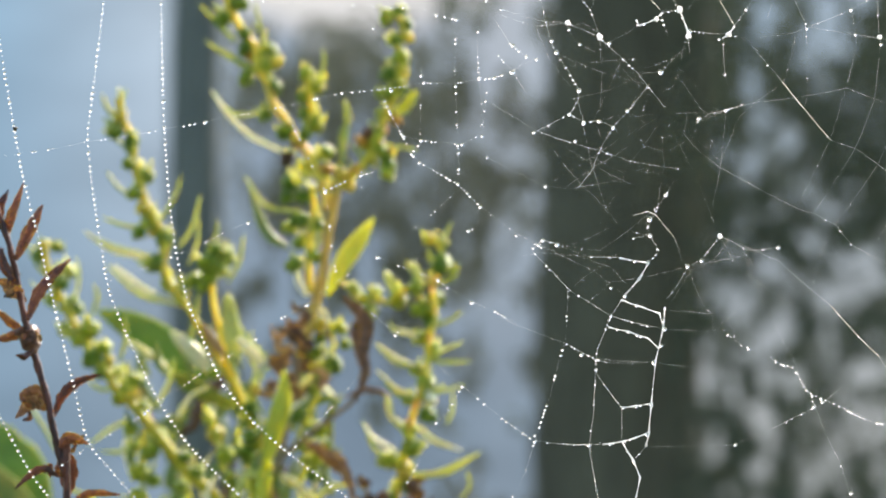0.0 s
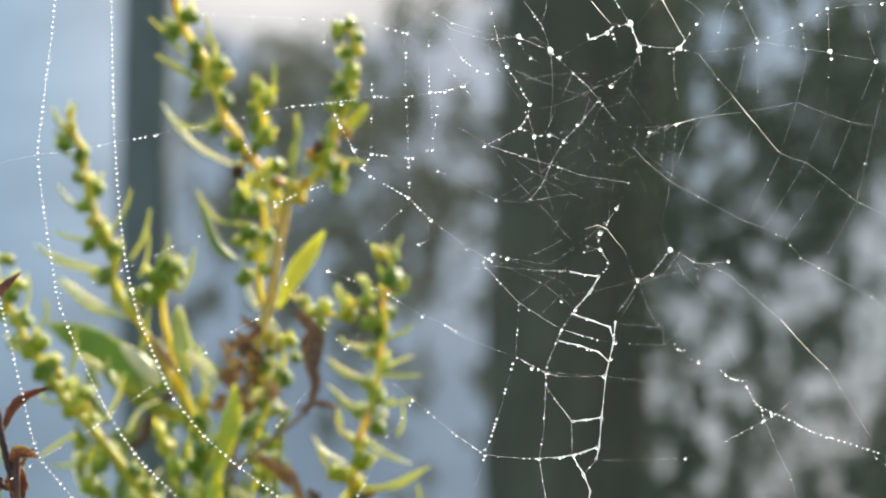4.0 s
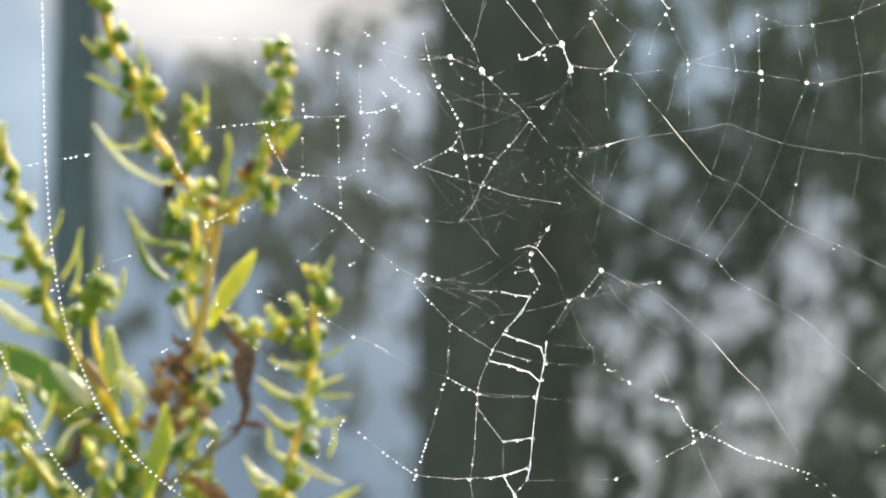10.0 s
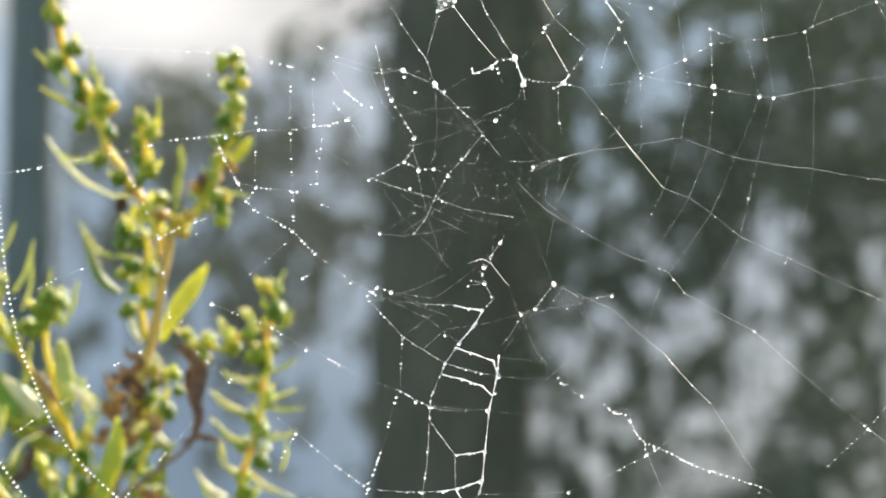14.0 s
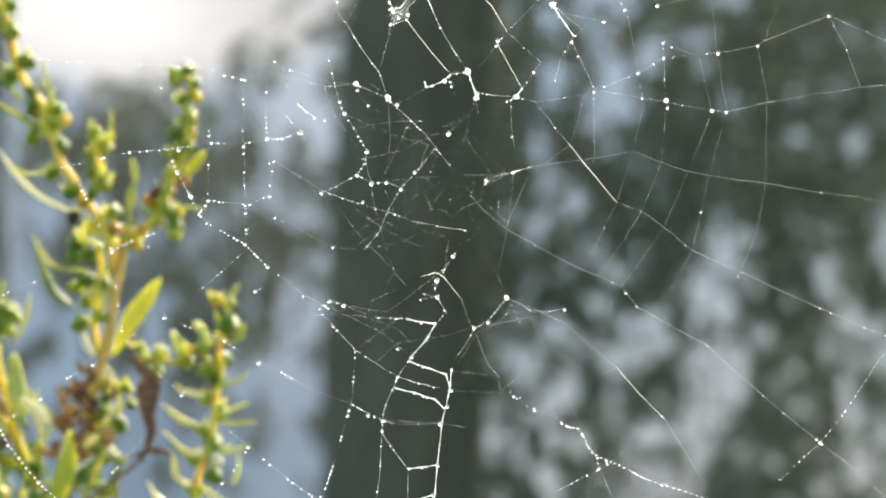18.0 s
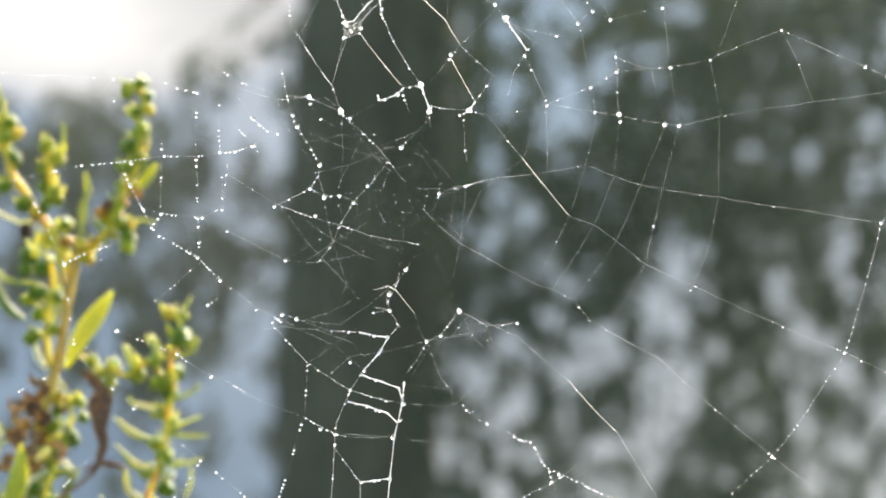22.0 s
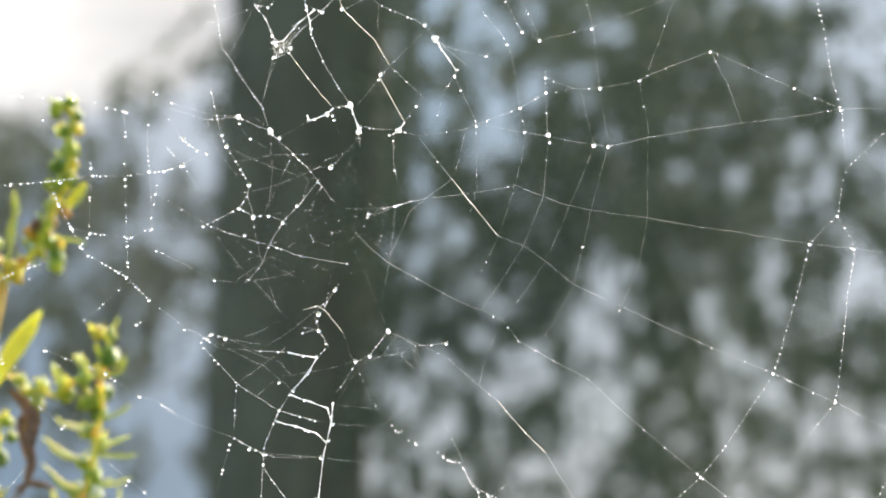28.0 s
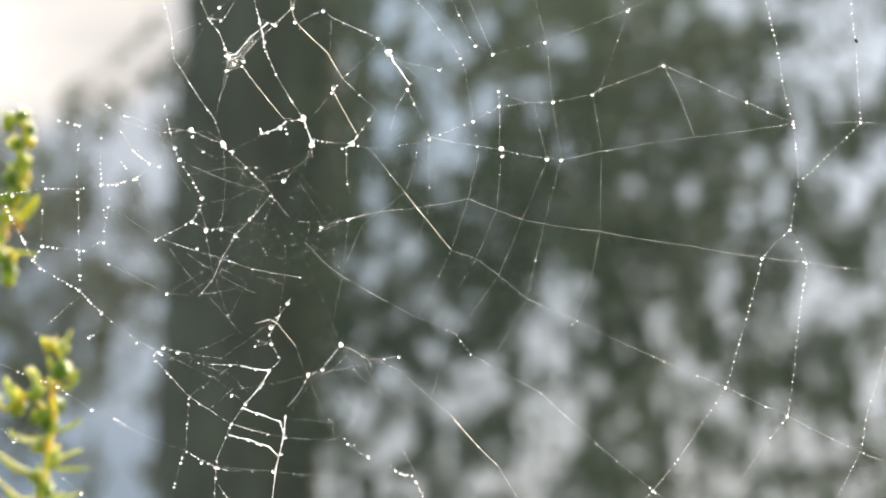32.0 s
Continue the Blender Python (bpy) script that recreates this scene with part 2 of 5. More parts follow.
# ---- shapes ----
def tube(path, radii, sides=8, flat=1.0, up=Vector((0, 1, 0)), wob=0.0, cap=True):
    """Vertices and faces of a tapered tube along a path; flat squashes it along its own normal."""
    vs, fs = [], []
    n = len(path)
    for i, p in enumerate(path):
        d = (path[min(i + 1, n - 1)] - path[max(i - 1, 0)])
        d = d.normalized() if d.length > 0 else Vector((0, 0, 1))
        s = d.cross(up)
        s = s.normalized() if s.length > 1e-6 else Vector((1, 0, 0))
        w = s.cross(d)
        for k in range(sides):
            a = 2 * math.pi * k / sides
            r = radii[i] * (1 + wob * noise.noise(Vector((i * 0.7 + p.x * 50, k * 1.3, p.z * 40))))
            vs.append(p + (s * math.cos(a) + w * math.sin(a) * flat) * r)
    for i in range(n - 1):
        for k in range(sides):
            a, b = i * sides + k, i * sides + (k + 1) % sides
            fs.append((a, b, b + sides, a + sides))
    if cap:
        fs.append(tuple(range(sides - 1, -1, -1)))
        fs.append(tuple(range((n - 1) * sides, n * sides)))
    return vs, fs


def smooth_path(pts, per=6):
    """A smooth line through the points (Catmull-Rom)."""
    out = []
    q = [pts[0] * 2 - pts[1]] + list(pts) + [pts[-1] * 2 - pts[-2]]
    for i in range(1, len(q) - 2):
        a, b, c, d = q[i - 1], q[i], q[i + 1], q[i + 2]
        for k in range(per):
            t = k / per
            out.append(0.5 * ((2 * b) + (c - a) * t + (2 * a - 5 * b + 4 * c - d) * t * t + (3 * b - a - 3 * c + d) * t ** 3))
    out.append(pts[-1].copy())
    return out


# ---- the wood behind: trunks, limbs and leaves ----
def tree_trunk(name, u, depth, wide, top, lean, mat, thing):
    foot = at(u, 345, depth)
    r = wide * depth / F / 2
    path, radii = [], []
    for i in range(60):
        z = top * i / 59
        path.append(Vector((foot.x + lean * (z - 1.4) + 0.01 * math.sin(z * 3), foot.y, z)))
        radii.append(r * (1.0 + 0.9 * math.exp(-z * 7)) * (1 - 0.12 * z / top))
    v, f = tube(path, radii, 26, wob=0.1)
    ob = part(name, data_mesh(name, v, f), mat)
    return set_under(ob, thing)


def limb(thing, mat, pts, r0, r1):
    path = smooth_path(pts, 8)
    n = len(path)
    v, f = tube(path, [r0 + (r1 - r0) * i / (n - 1) for i in range(n)], 8, wob=0.15)
    return set_under(part("limb", data_mesh("limb", v, f), mat), thing)


def foliage(thing, count, area, near, far, gaps, cover, chinks=0, floor=0.0, holes=0, size=(0.008, 0.0165), seed=3, mat=TREE_LEAF):
    """Many small leaves hung over an area of the viewing grid; fewer where the crown lets the sky through."""
    rnd = random.Random(seed)
    vs, fs = [], []
    u0, u1, v0, v1 = area
    small = [(rnd.uniform(u0, u1), rnd.uniform(v0, v1), rnd.uniform(8, 18), rnd.uniform(10, 36), rnd.uniform(0.25, 0.8)) for _ in range(chinks)]
    small += [(rnd.uniform(u0, u1), rnd.uniform(v0, v1), rnd.uniform(8, 20), rnd.uniform(10, 34), -rnd.uniform(0.25, 0.6)) for _ in range(chinks)]
    for _ in range(holes):
        hu, hv, hr = rnd.uniform(u0, u1), v0 + (v1 - v0) * rnd.random() ** 1.35, rnd.uniform(7, 13)
        small.append((hu, hv, hr, hr * rnd.uniform(0.9, 1.5), rnd.uniform(0.8, 1.5)))
    cell = {}
    for g in small:
        for i in range(int((g[0] - 45) // 50), int((g[0] + 45) // 50) + 1):
            for j in range(int((g[1] - 100) // 100), int((g[1] + 100) // 100) + 1):
                cell.setdefault((i, j), []).append(g)
    for _ in range(count):
        u, v, d = rnd.uniform(u0, u1), rnd.uniform(v0, v1), rnd.uniform(near, far)
        keep = cover(u, v)
        if keep <= 0:
            continue
        for gu, gv, ru, rv, s in list(gaps) + cell.get((int(u // 50), int(v // 100)), []):
            keep -= s * math.exp(-(((u - gu) / ru) ** 2 + ((v - gv) / rv) ** 2))
        keep += 0.3 * noise.noise(Vector((u / 24, v / 70, seed))) + 0.45 * noise.noise(Vector((u / 44, v / 72, seed + 7))) if keep > 0 else 0
        if rnd.random() > max(keep, floor):
            continue
        c = at(u, v, d)
        m = Euler((rnd.uniform(-0.7, 0.7), rnd.uniform(0, 6.28), rnd.uniform(-0.8, 0.8))).to_matrix()
        s = rnd.uniform(*size)
        k = len(vs)
        for x, y, z in ((0, 0, -1), (0.36, -0.12, -0.1), (0, 0, 0), (-0.36, -0.12, -0.1), (0.2, -0.05, 0.6), (-0.2, -0.05, 0.6), (0, -0.2, 1.05)):
            vs.append(c + m @ Vector((x * s, y * s, z * s)))
        fs += [(k, k + 1, k + 2), (k, k + 2, k + 3), (k + 2, k + 1, k + 4), (k + 3, k + 2, k + 5), (k + 2, k + 4, k + 6, k + 5)]
    ob = part("crown", data_mesh("crown", vs, fs, False), mat, kind="stuff")
    return set_under(ob, thing)


# the broad trunk behind the web, with its hanging crown
DEPTH = 6.0
big_tree = bare("tree", (at(1080, 345, DEPTH).x, EYE.y + DEPTH, 0))
tagged(big_tree, "broad dark trunk with a hanging leafy crown, far out of focus", "tree", group="trees behind the web")
tree_trunk("trunk", 1104, DEPTH, 306, 4.2, 0.055, BARK, big_tree)
limb(big_tree, BARK, [at(1130, -420, 6), at(1290, -300, 6.05), at(1500, -330, 6.2), at(1800, -420, 6.3)], 0.07, 0.03)
limb(big_tree, BARK, [at(1100, -500, 6), at(850, -420, 6.05), at(640, -450, 6.1)], 0.05, 0.02)
GAPS_RIGHT = ((1364, -40, 42, 110, 0.75), (1472, 0, 52, 110, 0.9), (1430, -90, 30, 60, 0.4), (1607, -80, 50, 45, 0.4), (1641, 0, 35, 60, 0.4),
              (1520, 219, 25, 40, 0.35), (1398, 252, 42, 70, 0.45), (1668, 320, 42, 40, 0.75), (1344, 310, 40, 70, 0.4), (1452, 110, 40, 60, 0.5),
              (1580, 423, 42, 50, 0.48), (1665, 400, 55, 85, 0.8), (1630, 520, 60, 70, 0.28), (1500, -150, 45, 70, 0.55), (1415, -140, 45, 60, 0.5), (1486, 491, 48, 45, 0.34), (1371, 592, 45, 90, 0.55), (1248, 440, 32, 230, -0.35), (1300, 610, 42, 80, 0.3),
              (1290, 720, 46, 60, 0.32), (1661, 626, 78, 75, 0.7), (1526, 720, 50, 50, 0.5))
GAPS_FAR = ((1885, 425, 38, 55, 0.4), (1959, 660, 62, 130, 0.75), (2149, 339, 85, 60, 0.95), (2080, 589, 90, 50, 0.5), (2185, 559, 60, 60, 0.42),
            (2119, -71, 80, 58, 1.1), (2220, -141, 100, 80, 1.2), (2200, -10, 60, 55, 0.6), (2050, 490, 85, 60, -0.3), (1850, 520, 50, 60, -0.2), (2030, -171, 110, 35, 0.8), (2009, 139, 60, 50, 0.6), (2089, 79, 55, 32, 0.5),
            (2230, 109, 50, 75, 0.9), (2089, 215, 70, 55, 0.6), (1885, -20, 42, 50, 0.45), (1790, 97, 48, 55, 0.4), (1879, 120, 28, 32, 0.45),
            (1945, 375, 28, 36, 0.5), (1849, 505, 40, 50, 0.5), (2149, 690, 90, 70, 0.4))
foliage(big_tree, 31000, (1180, 1760, -300, 960), 5.6, 7.4, GAPS_RIGHT, lambda u, v: (0.86 if u < 1500 else 0.96) if v < 250 else max(0.56, (0.82 if u < 1480 else 0.95) - (v - 250) / 520), chinks=420, holes=34, floor=0.06, seed=5)
side_tree = bare("tree", (at(2520, 345, 7.2).x, EYE.y + 7.2, 0))
tagged(side_tree, "dark leafy tree with sky showing through, far out of focus", "tree", group="trees behind the web")
tree_trunk("trunk", 2520, 7.2, 120, 4.0, -0.03, BARK, side_tree)
limb(side_tree, BARK, [at(2500, -330, 7.2), at(2300, -400, 7.2), at(1950, -420, 7.2)], 0.05, 0.02)
foliage(side_tree, 37000, (1700, 2420, -300, 960), 6.0, 7.8, GAPS_FAR, lambda u, v: 0.97 if v < 200 else max(0.64, 0.95 - (v - 200) / 800), chinks=500, holes=40, floor=0.06, seed=9)
young_tree = bare("tree", (at(360, 345, DEPTH).x, EYE.y + DEPTH, 0))
tagged(young_tree, "slim grey trunk of a young tree, far out of focus", "tree", group="trees behind the web")
tree_trunk("trunk", 356, DEPTH, 100, 4.0, 0.0, POST_BARK, young_tree)
limb(young_tree, POST_BARK, [at(362, -420, 6), at(560, -330, 6.1), at(800, -300, 6.3)], 0.03, 0.012)
GAPS_MID = ((820, 130, 95, 120, 0.24), (900, 560, 52, 330, 0.38), (935, 30, 60, 150, 0.36), (560, 660, 170, 180, 0.4), (690, 300, 60, 60, 0.2), (450, 420, 40, 90, 0.3), (430, 250, 40, 60, 0.25), (560, 300, 50, 60, 0.2))
DARK_MID = ((640, 100, 60, 40, 0.2), (480, 130, 60, 50, 0.16), (610, 262, 80, 55, 0.16), (765, 500, 65, 120, 0.4), (780, 360, 50, 60, 0.3), (900, 330, 60, 60, 0.25), (860, 430, 70, 90, 0.25), (700, 420, 60, 80, 0.2))


def mid_cover(u, v):
    """Sparse twigs and leaves: none against the bright cloud, thinning out downwards."""
    edge = 25 - max(0, u - 780) * 0.75
    k = (0.46 if v < 300 else 0.4) * (1 if u < 690 else 0.82) * min(1, max(0, (v - edge) / 60)) * (1 if v < 480 else max(0.35, 1 - (v - 480) / 160))
    for gu, gv, ru, rv, s in DARK_MID:
        k += s * math.exp(-(((u - gu) / ru) ** 2 + ((v - gv) / rv) ** 2))
    return k if v > edge else 0


def trailing(u, v):
    """Thin sprays that trail down to the left of the broad trunk, across the edge of the cloud."""
    k = 0.34 * math.exp(-((v - 40 + (u - 760) * 0.5) / 26) ** 2) + 0.28 * math.exp(-((v + 60 + (u - 840) * 0.85) / 20) ** 2)
    return k if k > 0.12 else 0


foliage(big_tree, 3000, (770, 1010, -230, 70), 5.5, 6.4, (), trailing, size=(0.006, 0.012), seed=31)
foliage(young_tree, 26000, (405, 985, -120, 960), 6.2, 7.6, GAPS_MID, mid_cover, chinks=200, holes=20, seed=13, mat=TWIGGY)

# ---- things ----
# the green flowering plant behind the web
P_DEPTH = 0.77


def swell_head(seed):
    """A small knobbly flower head of overlapping bracts."""
    b = bmesh.new()
    bmesh.ops.create_icosphere(b, subdivisions=2, radius=1.0)
    for v in b.verts:
        a = math.atan2(v.co.y, v.co.x)
        v.co *= 1 + 0.1 * math.cos(5 * a + 3 * v.co.z + seed) + 0.14 * noise.noise(v.co * 1.8 + Vector((seed, 0, 0)))
        if v.co.z > 0.5:
            v.co.z += 0.12 * math.cos(5 * a)
    d = bpy.data.meshes.new("flower_head")
    b.to_mesh(d)
    b.free()
    d.polygons.foreach_set("use_smooth", [True] * len(d.polygons))
    d.materials.append(HEAD)
    return d


HEADS = [swell_head(s) for s in range(5)]
BROWN_HEADS = []
for _d in HEADS[:2]:
    _c = _d.copy()
    _c.materials[0] = DRY
    BROWN_HEADS.append(_c)
GOLD_HEADS, PALE_HEADS, AMBER_HEADS = [], [], []
for _d in HEADS[2:4]:
    for _k, _h in ((GOLD_HEADS, GOLD_HEAD), (PALE_HEADS, PALE), (AMBER_HEADS, AMBER_HEAD)):
        _c = _d.copy()
        _c.materials[0] = _h
        _k.append(_c)
plant_rnd = random.Random(21)


def bract_mesh(seed):
    """A short narrow leaf that grows beside a flower head, one unit long."""
    rnd = random.Random(seed)
    bend, side = rnd.uniform(0.1, 0.35), rnd.uniform(-0.15, 0.15)
    path = [Vector((bend * f * f, side * f, f)) for f in [i / 7 for i in range(8)]]
    v, f = tube(path, [0.085 * math.sin(math.pi * (0.15 + 0.8 * i / 7)) ** 0.5 for i in range(8)], 6, flat=0.45)
    d = data_mesh("bract", v, f)
    d.materials.append(BLADE)
    return d


BRACTS = [bract_mesh(s) for s in range(6)]
GOLD_BRACTS = []
for _d in BRACTS:
    _c = _d.copy()
    _c.materials[0] = YOUNG_LEAF
    GOLD_BRACTS.append(_c)


def leaf(thing, mat, width, *uv, depth=P_DEPTH, flat=0.28, lean=0.0, name="leaf"):
    """A leaf along grid points from its base to its tip, widest in the middle, with a folded cross-section."""
    pts = [at(uv[i], uv[i + 1], depth + lean * i / len(uv)) for i in range(0, len(uv), 2)]
    path = smooth_path(pts, 6)
    n = len(path)
    slim = mat in (BLADE, PALE)
    r = width * depth / F / 2 * (0.5 if mat is PALE else 0.56 if slim else 1)
    radii = [max(0.1 * r, r * (math.sin(math.pi * min(1, (0.12 if slim else 0.04) + (0.88 if slim else 0.96) * (i / (n - 1)))) ** (0.5 if slim else 0.75))) for i in range(n)]
    v, f = tube(path, radii, 8, flat=flat, up=Vector((plant_rnd.uniform(-0.5, 0.5), 1, plant_rnd.uniform(-0.3, 0.3))), wob=0.55 if mat in (DRY, RED_LEAF) else 0.12)
    return set_under(part(name, data_mesh(name, v, f), mat), thing)


def withered(thing, mat, width, *uv, depth=P_DEPTH, fold=0.5, curl=0.3, name="leaf"):
    """A dead leaf along grid points from base to tip: a thin folded blade with a crumpled, ragged margin."""
    path = smooth_path([at(uv[i], uv[i + 1], depth) for i in range(0, len(uv), 2)], 7)
    n, half = len(path), width * depth / F / 2
    turn = plant_rnd.uniform(-0.35, 0.35)
    salt = plant_rnd.uniform(0, 90)
    vs, fs = [], []
    rows, across = n, 9
    for i, p in enumerate(path):
        f = i / (n - 1)
        d = (path[min(i + 1, n - 1)] - path[max(i - 1, 0)]).normalized()
        s = d.cross(Vector((math.sin(turn + 0.5 * f), math.cos(turn + 0.5 * f), 0.2))).normalized()
        w = s.cross(d)
        body = max(0.14, math.sin(math.pi * min(1, 0.06 + 0.93 * f)) ** 0.8)
        for k in range(across):
            g = k / (across - 1) * 2 - 1
            edge = 1 + 0.3 * abs(g) * noise.noise(Vector((i * 0.55, 3 * g, salt)))
            rise = fold * abs(g) - curl * g * g + 0.34 * noise.noise(Vector((i * 0.4, 2.3 * g, salt + 9)))
            vs.append(p + s * (g * half * body * edge) + w * (rise * half * body))
    top = len(vs)
    thick = 0.07 * half + 0.00004
    for i in range(rows):
        for k in range(across):
            g = abs(k / (across - 1) * 2 - 1)
            q = vs[i * across + k]
            vs.append(q + Vector((0, thick * (1.25 - g), 0)))
    for i in range(rows - 1):
        for k in range(across - 1):
            a = i * across + k
            fs.append((a, a + 1, a + across + 1, a + across))
            fs.append((a + top, a + top + across, a + top + across + 1, a + top + 1))
        for a, step in ((i * across, 1), (i * across + across - 1, -1)):
            q = (a, a + across, a + top + across, a + top)
            fs.append(q if step > 0 else q[::-1])
    for k in range(across - 1):
        a, b = k, (rows - 1) * across + k
        fs.append((a + 1, a, a + top, a + top + 1))
        fs.append((b, b + 1, b + top + 1, b + top))
    return set_under(part(name, data_mesh(name, vs, fs), mat), thing)


STEMS = {}


def stalk(thing, mat, wide0, wide1, *uv, depth=P_DEPTH, name="stem", wob=0.12, root=None):
    """A stem along grid points from its tip down; root: where its foot stands on the ground, off the last point."""
    pts = [at(uv[i], uv[i + 1], depth) for i in range(0, len(uv), 2)]
    if root is not None:
        a = pts[-1]
        pts += [Vector((a.x + root * f, a.y, a.z * (1 - f))) for f in (0.15, 0.4, 0.7, 1.0)]
    path = smooth_path(pts, 8)
    n = len(path)
    k = depth / F / 2
    v, f = tube(path, [(wide0 + (wide1 - wide0) * i / (n - 1)) * k * (0.86 if mat is STEM else 0.78) for i in range(n)], 9, wob=wob)
    STEMS[id(path)] = set_under(part(name, data_mesh(name, v, f), mat), thing)
    return path


def heads_at(path, *uvd, meshes=HEADS, label="", depth=P_DEPTH, leafy=0.4):
    """Flower heads on a stem, each given by its place on the grid and its width; some with a short bract."""
    k = depth / F
    for i in range(0, len(uvd), 3):
        c = at(uvd[i], uvd[i + 1], depth + plant_rnd.uniform(-0.4, 0.9) * uvd[i + 2] * k)
        r = uvd[i + 2] * k / 2 * 1.08
        stem_at = min(path, key=lambda p: (p - c).length)
        ob = part("flower_head", meshes[plant_rnd.randrange(len(meshes))], HEAD, STEMS[id(path)], label)
        ob.location = c
        ob.rotation_mode = "QUATERNION"
        way = c - stem_at + Vector((0, 0, -0.4 * r))
        ob.rotation_quaternion = way.to_track_quat("Z", "X")
        ob.scale = (r * plant_rnd.uniform(0.85, 1.0), r * plant_rnd.uniform(0.85, 1.0), r * plant_rnd.uniform(0.95, 1.2))
        for m in range(3):
            # a small green bract that clasps the head
            spot = stem_at.lerp(c, plant_rnd.uniform(0.2, 0.8))
            ob = part("bract", GOLD_BRACTS[plant_rnd.randrange(6)], STEM, STEMS[id(path)])
            ob.location = spot + Vector((plant_rnd.uniform(-0.5, 0.5) * r, -0.4 * r, plant_rnd.uniform(-0.7, 0.3) * r))
            ob.rotation_mode = "QUATERNION"
            ob.rotation_quaternion = (way.normalized() * plant_rnd.uniform(0.2, 0.9) + Vector((plant_rnd.uniform(-0.4, 0.4), plant_rnd.uniform(-0.5, 0.2), plant_rnd.uniform(0.3, 0.9)))).to_track_quat("Z", "X")
            size_c = r * plant_rnd.uniform(0.9, 1.7)
            ob.scale = (size_c * 2.1, size_c * 2.1, size_c)
        if plant_rnd.random() < leafy:
            size_b = plant_rnd.uniform(26, 48) * k
            side = c - stem_at
            ob = part("bract", BRACTS[plant_rnd.randrange(6)], BLADE, STEMS[id(path)])
            ob.location = stem_at
            ob.rotation_mode = "QUATERNION"
            ob.rotation_quaternion = (side.normalized() + Vector((0, plant_rnd.uniform(-0.4, 0.4), plant_rnd.uniform(0.2, 1.0)))).to_track_quat("Z", "X")
            ob.scale = (size_b * 1.25, size_b * 1.25, size_b)


green = bare("flowering_plant", (at(520, 900, P_DEPTH).x, EYE.y + P_DEPTH, 0))
tagged(green, "yellow-green flowering plant with knobbly heads and narrow leaves, wet with dew", "plant")

WITHERED = "withered brown flower head"
main = stalk(green, TAN, 18, 24, 598, 325, 592, 360, 580, 420, 567, 500, 550, 570, 532, 632)
heads_at(main, 605, 312, 25, 570, 302, 25, meshes=GOLD_HEADS)
stalk(green, TWIG, 15, 20, 533, 630, 520, 680, 500, 800, 490, 930, root=0.005)
# the slim spray
s1 = stalk(green, STEM, 15, 22, 212, 178, 213, 205, 224, 228, 236, 256, 237, 290, 248, 325, 258, 362, 278, 398, 292, 432, 288, 470, 302, 505, 328, 540)
heads_at(s1, 203, 237, 30, 233, 254, 31, 228, 292, 25, 259, 313, 33, 240, 344, 27, 268, 391, 35, 248, 415, 24, 292, 425, 35, 276, 468, 34, 299, 503, 28, 345, 497, 28, 320, 524, 29)
heads_at(s1, 252, 370, 23, 275, 410, 24, 213, 208, 24, meshes=GOLD_HEADS)
stalk(green, STEM, 13, 15, 326, 535, 346, 566, 378, 618, 402, 662, 432, 720, 468, 820, 485, 940)
# the tall spray
s2 = stalk(green, STEM, 14, 21, 352, -170, 366, -110, 386, -66, 396, -26, 404, 10, 424, 52, 449, 84, 455, 122, 472, 147, 482, 182, 506, 216, 522, 246, 545, 272, 557, 302, 575, 332, 580, 372)
heads_at(s2, 345, -150, 26, 372, -128, 28, 360, -95, 30, 392, -90, 28, 377, -55, 26, 396, -44, 30, 419, 9, 30, 394, 37, 28, 432, 60, 24, 436, 86, 30, 474, 92, 34, 470, 118, 30, 436, 140, 27, 482, 155, 34, 470, 204, 26, 505, 234, 30, 575, 271, 29, 515, 325, 36, 536, 347, 30, 508, 350, 24)
heads_at(s2, 450, 105, 25, 488, 112, 22, 548, 292, 26, meshes=GOLD_HEADS)
heads_at(s2, 508, 280, 24, meshes=BROWN_HEADS, label=WITHERED)
heads_at(s2, 577, 301, 25, 600, 327, 19, 442, 98, 22, 524, 258, 16, meshes=AMBER_HEADS, label="amber flower head", leafy=0)
s2b = stalk(green, STEM, 11, 16, 544, 122, 546, 160, 550, 192, 547, 225, 536, 252)
heads_at(s2b, 542, 132, 27, 561, 155, 27, 538, 172, 30, 541, 204, 29, 556, 220, 35, 540, 238, 24)
s2c = stalk(green, STEM, 11, 15, 550, 330, 556, 365, 552, 410, 546, 460, 552, 520)
heads_at(s2c, 560, 398, 30, 530, 390, 28, 533, 430, 28, 520, 470, 28, 556, 455, 24, 512, 405, 22)
# the looped spray
s3 = stalk(green, STEM, 12, 17, 690, 22, 708, 34, 714, 58, 702, 82, 710, 108, 702, 132, 704, 158, 688, 192, 674, 226, 668, 256, 650, 280, 628, 306, 598, 332)
heads_at(s3, 684, 30, 27, 706, 20, 22, 719, 44, 23, 699, 72, 25, 709, 105, 35, 688, 131, 27, 706, 156, 31, 679, 168, 25, 675, 202, 25, 648, 260, 29, 673, 266, 31, 668, 240, 25, 686, 292, 29, 684, 308, 23, 654, 284, 21)
heads_at(s3, 721, 66, 23, 712, 126, 23, 690, 196, 21, 618, 330, 21, meshes=GOLD_HEADS)
heads_at(s3, 650, 236, 23, meshes=BROWN_HEADS, label=WITHERED)
heads_at(s3, 675, 230, 24, 671, 257, 20, 701, 214, 19, 640, 251, 19, 690, 268, 18, 628, 300, 16, meshes=AMBER_HEADS, label="amber flower head", leafy=0)
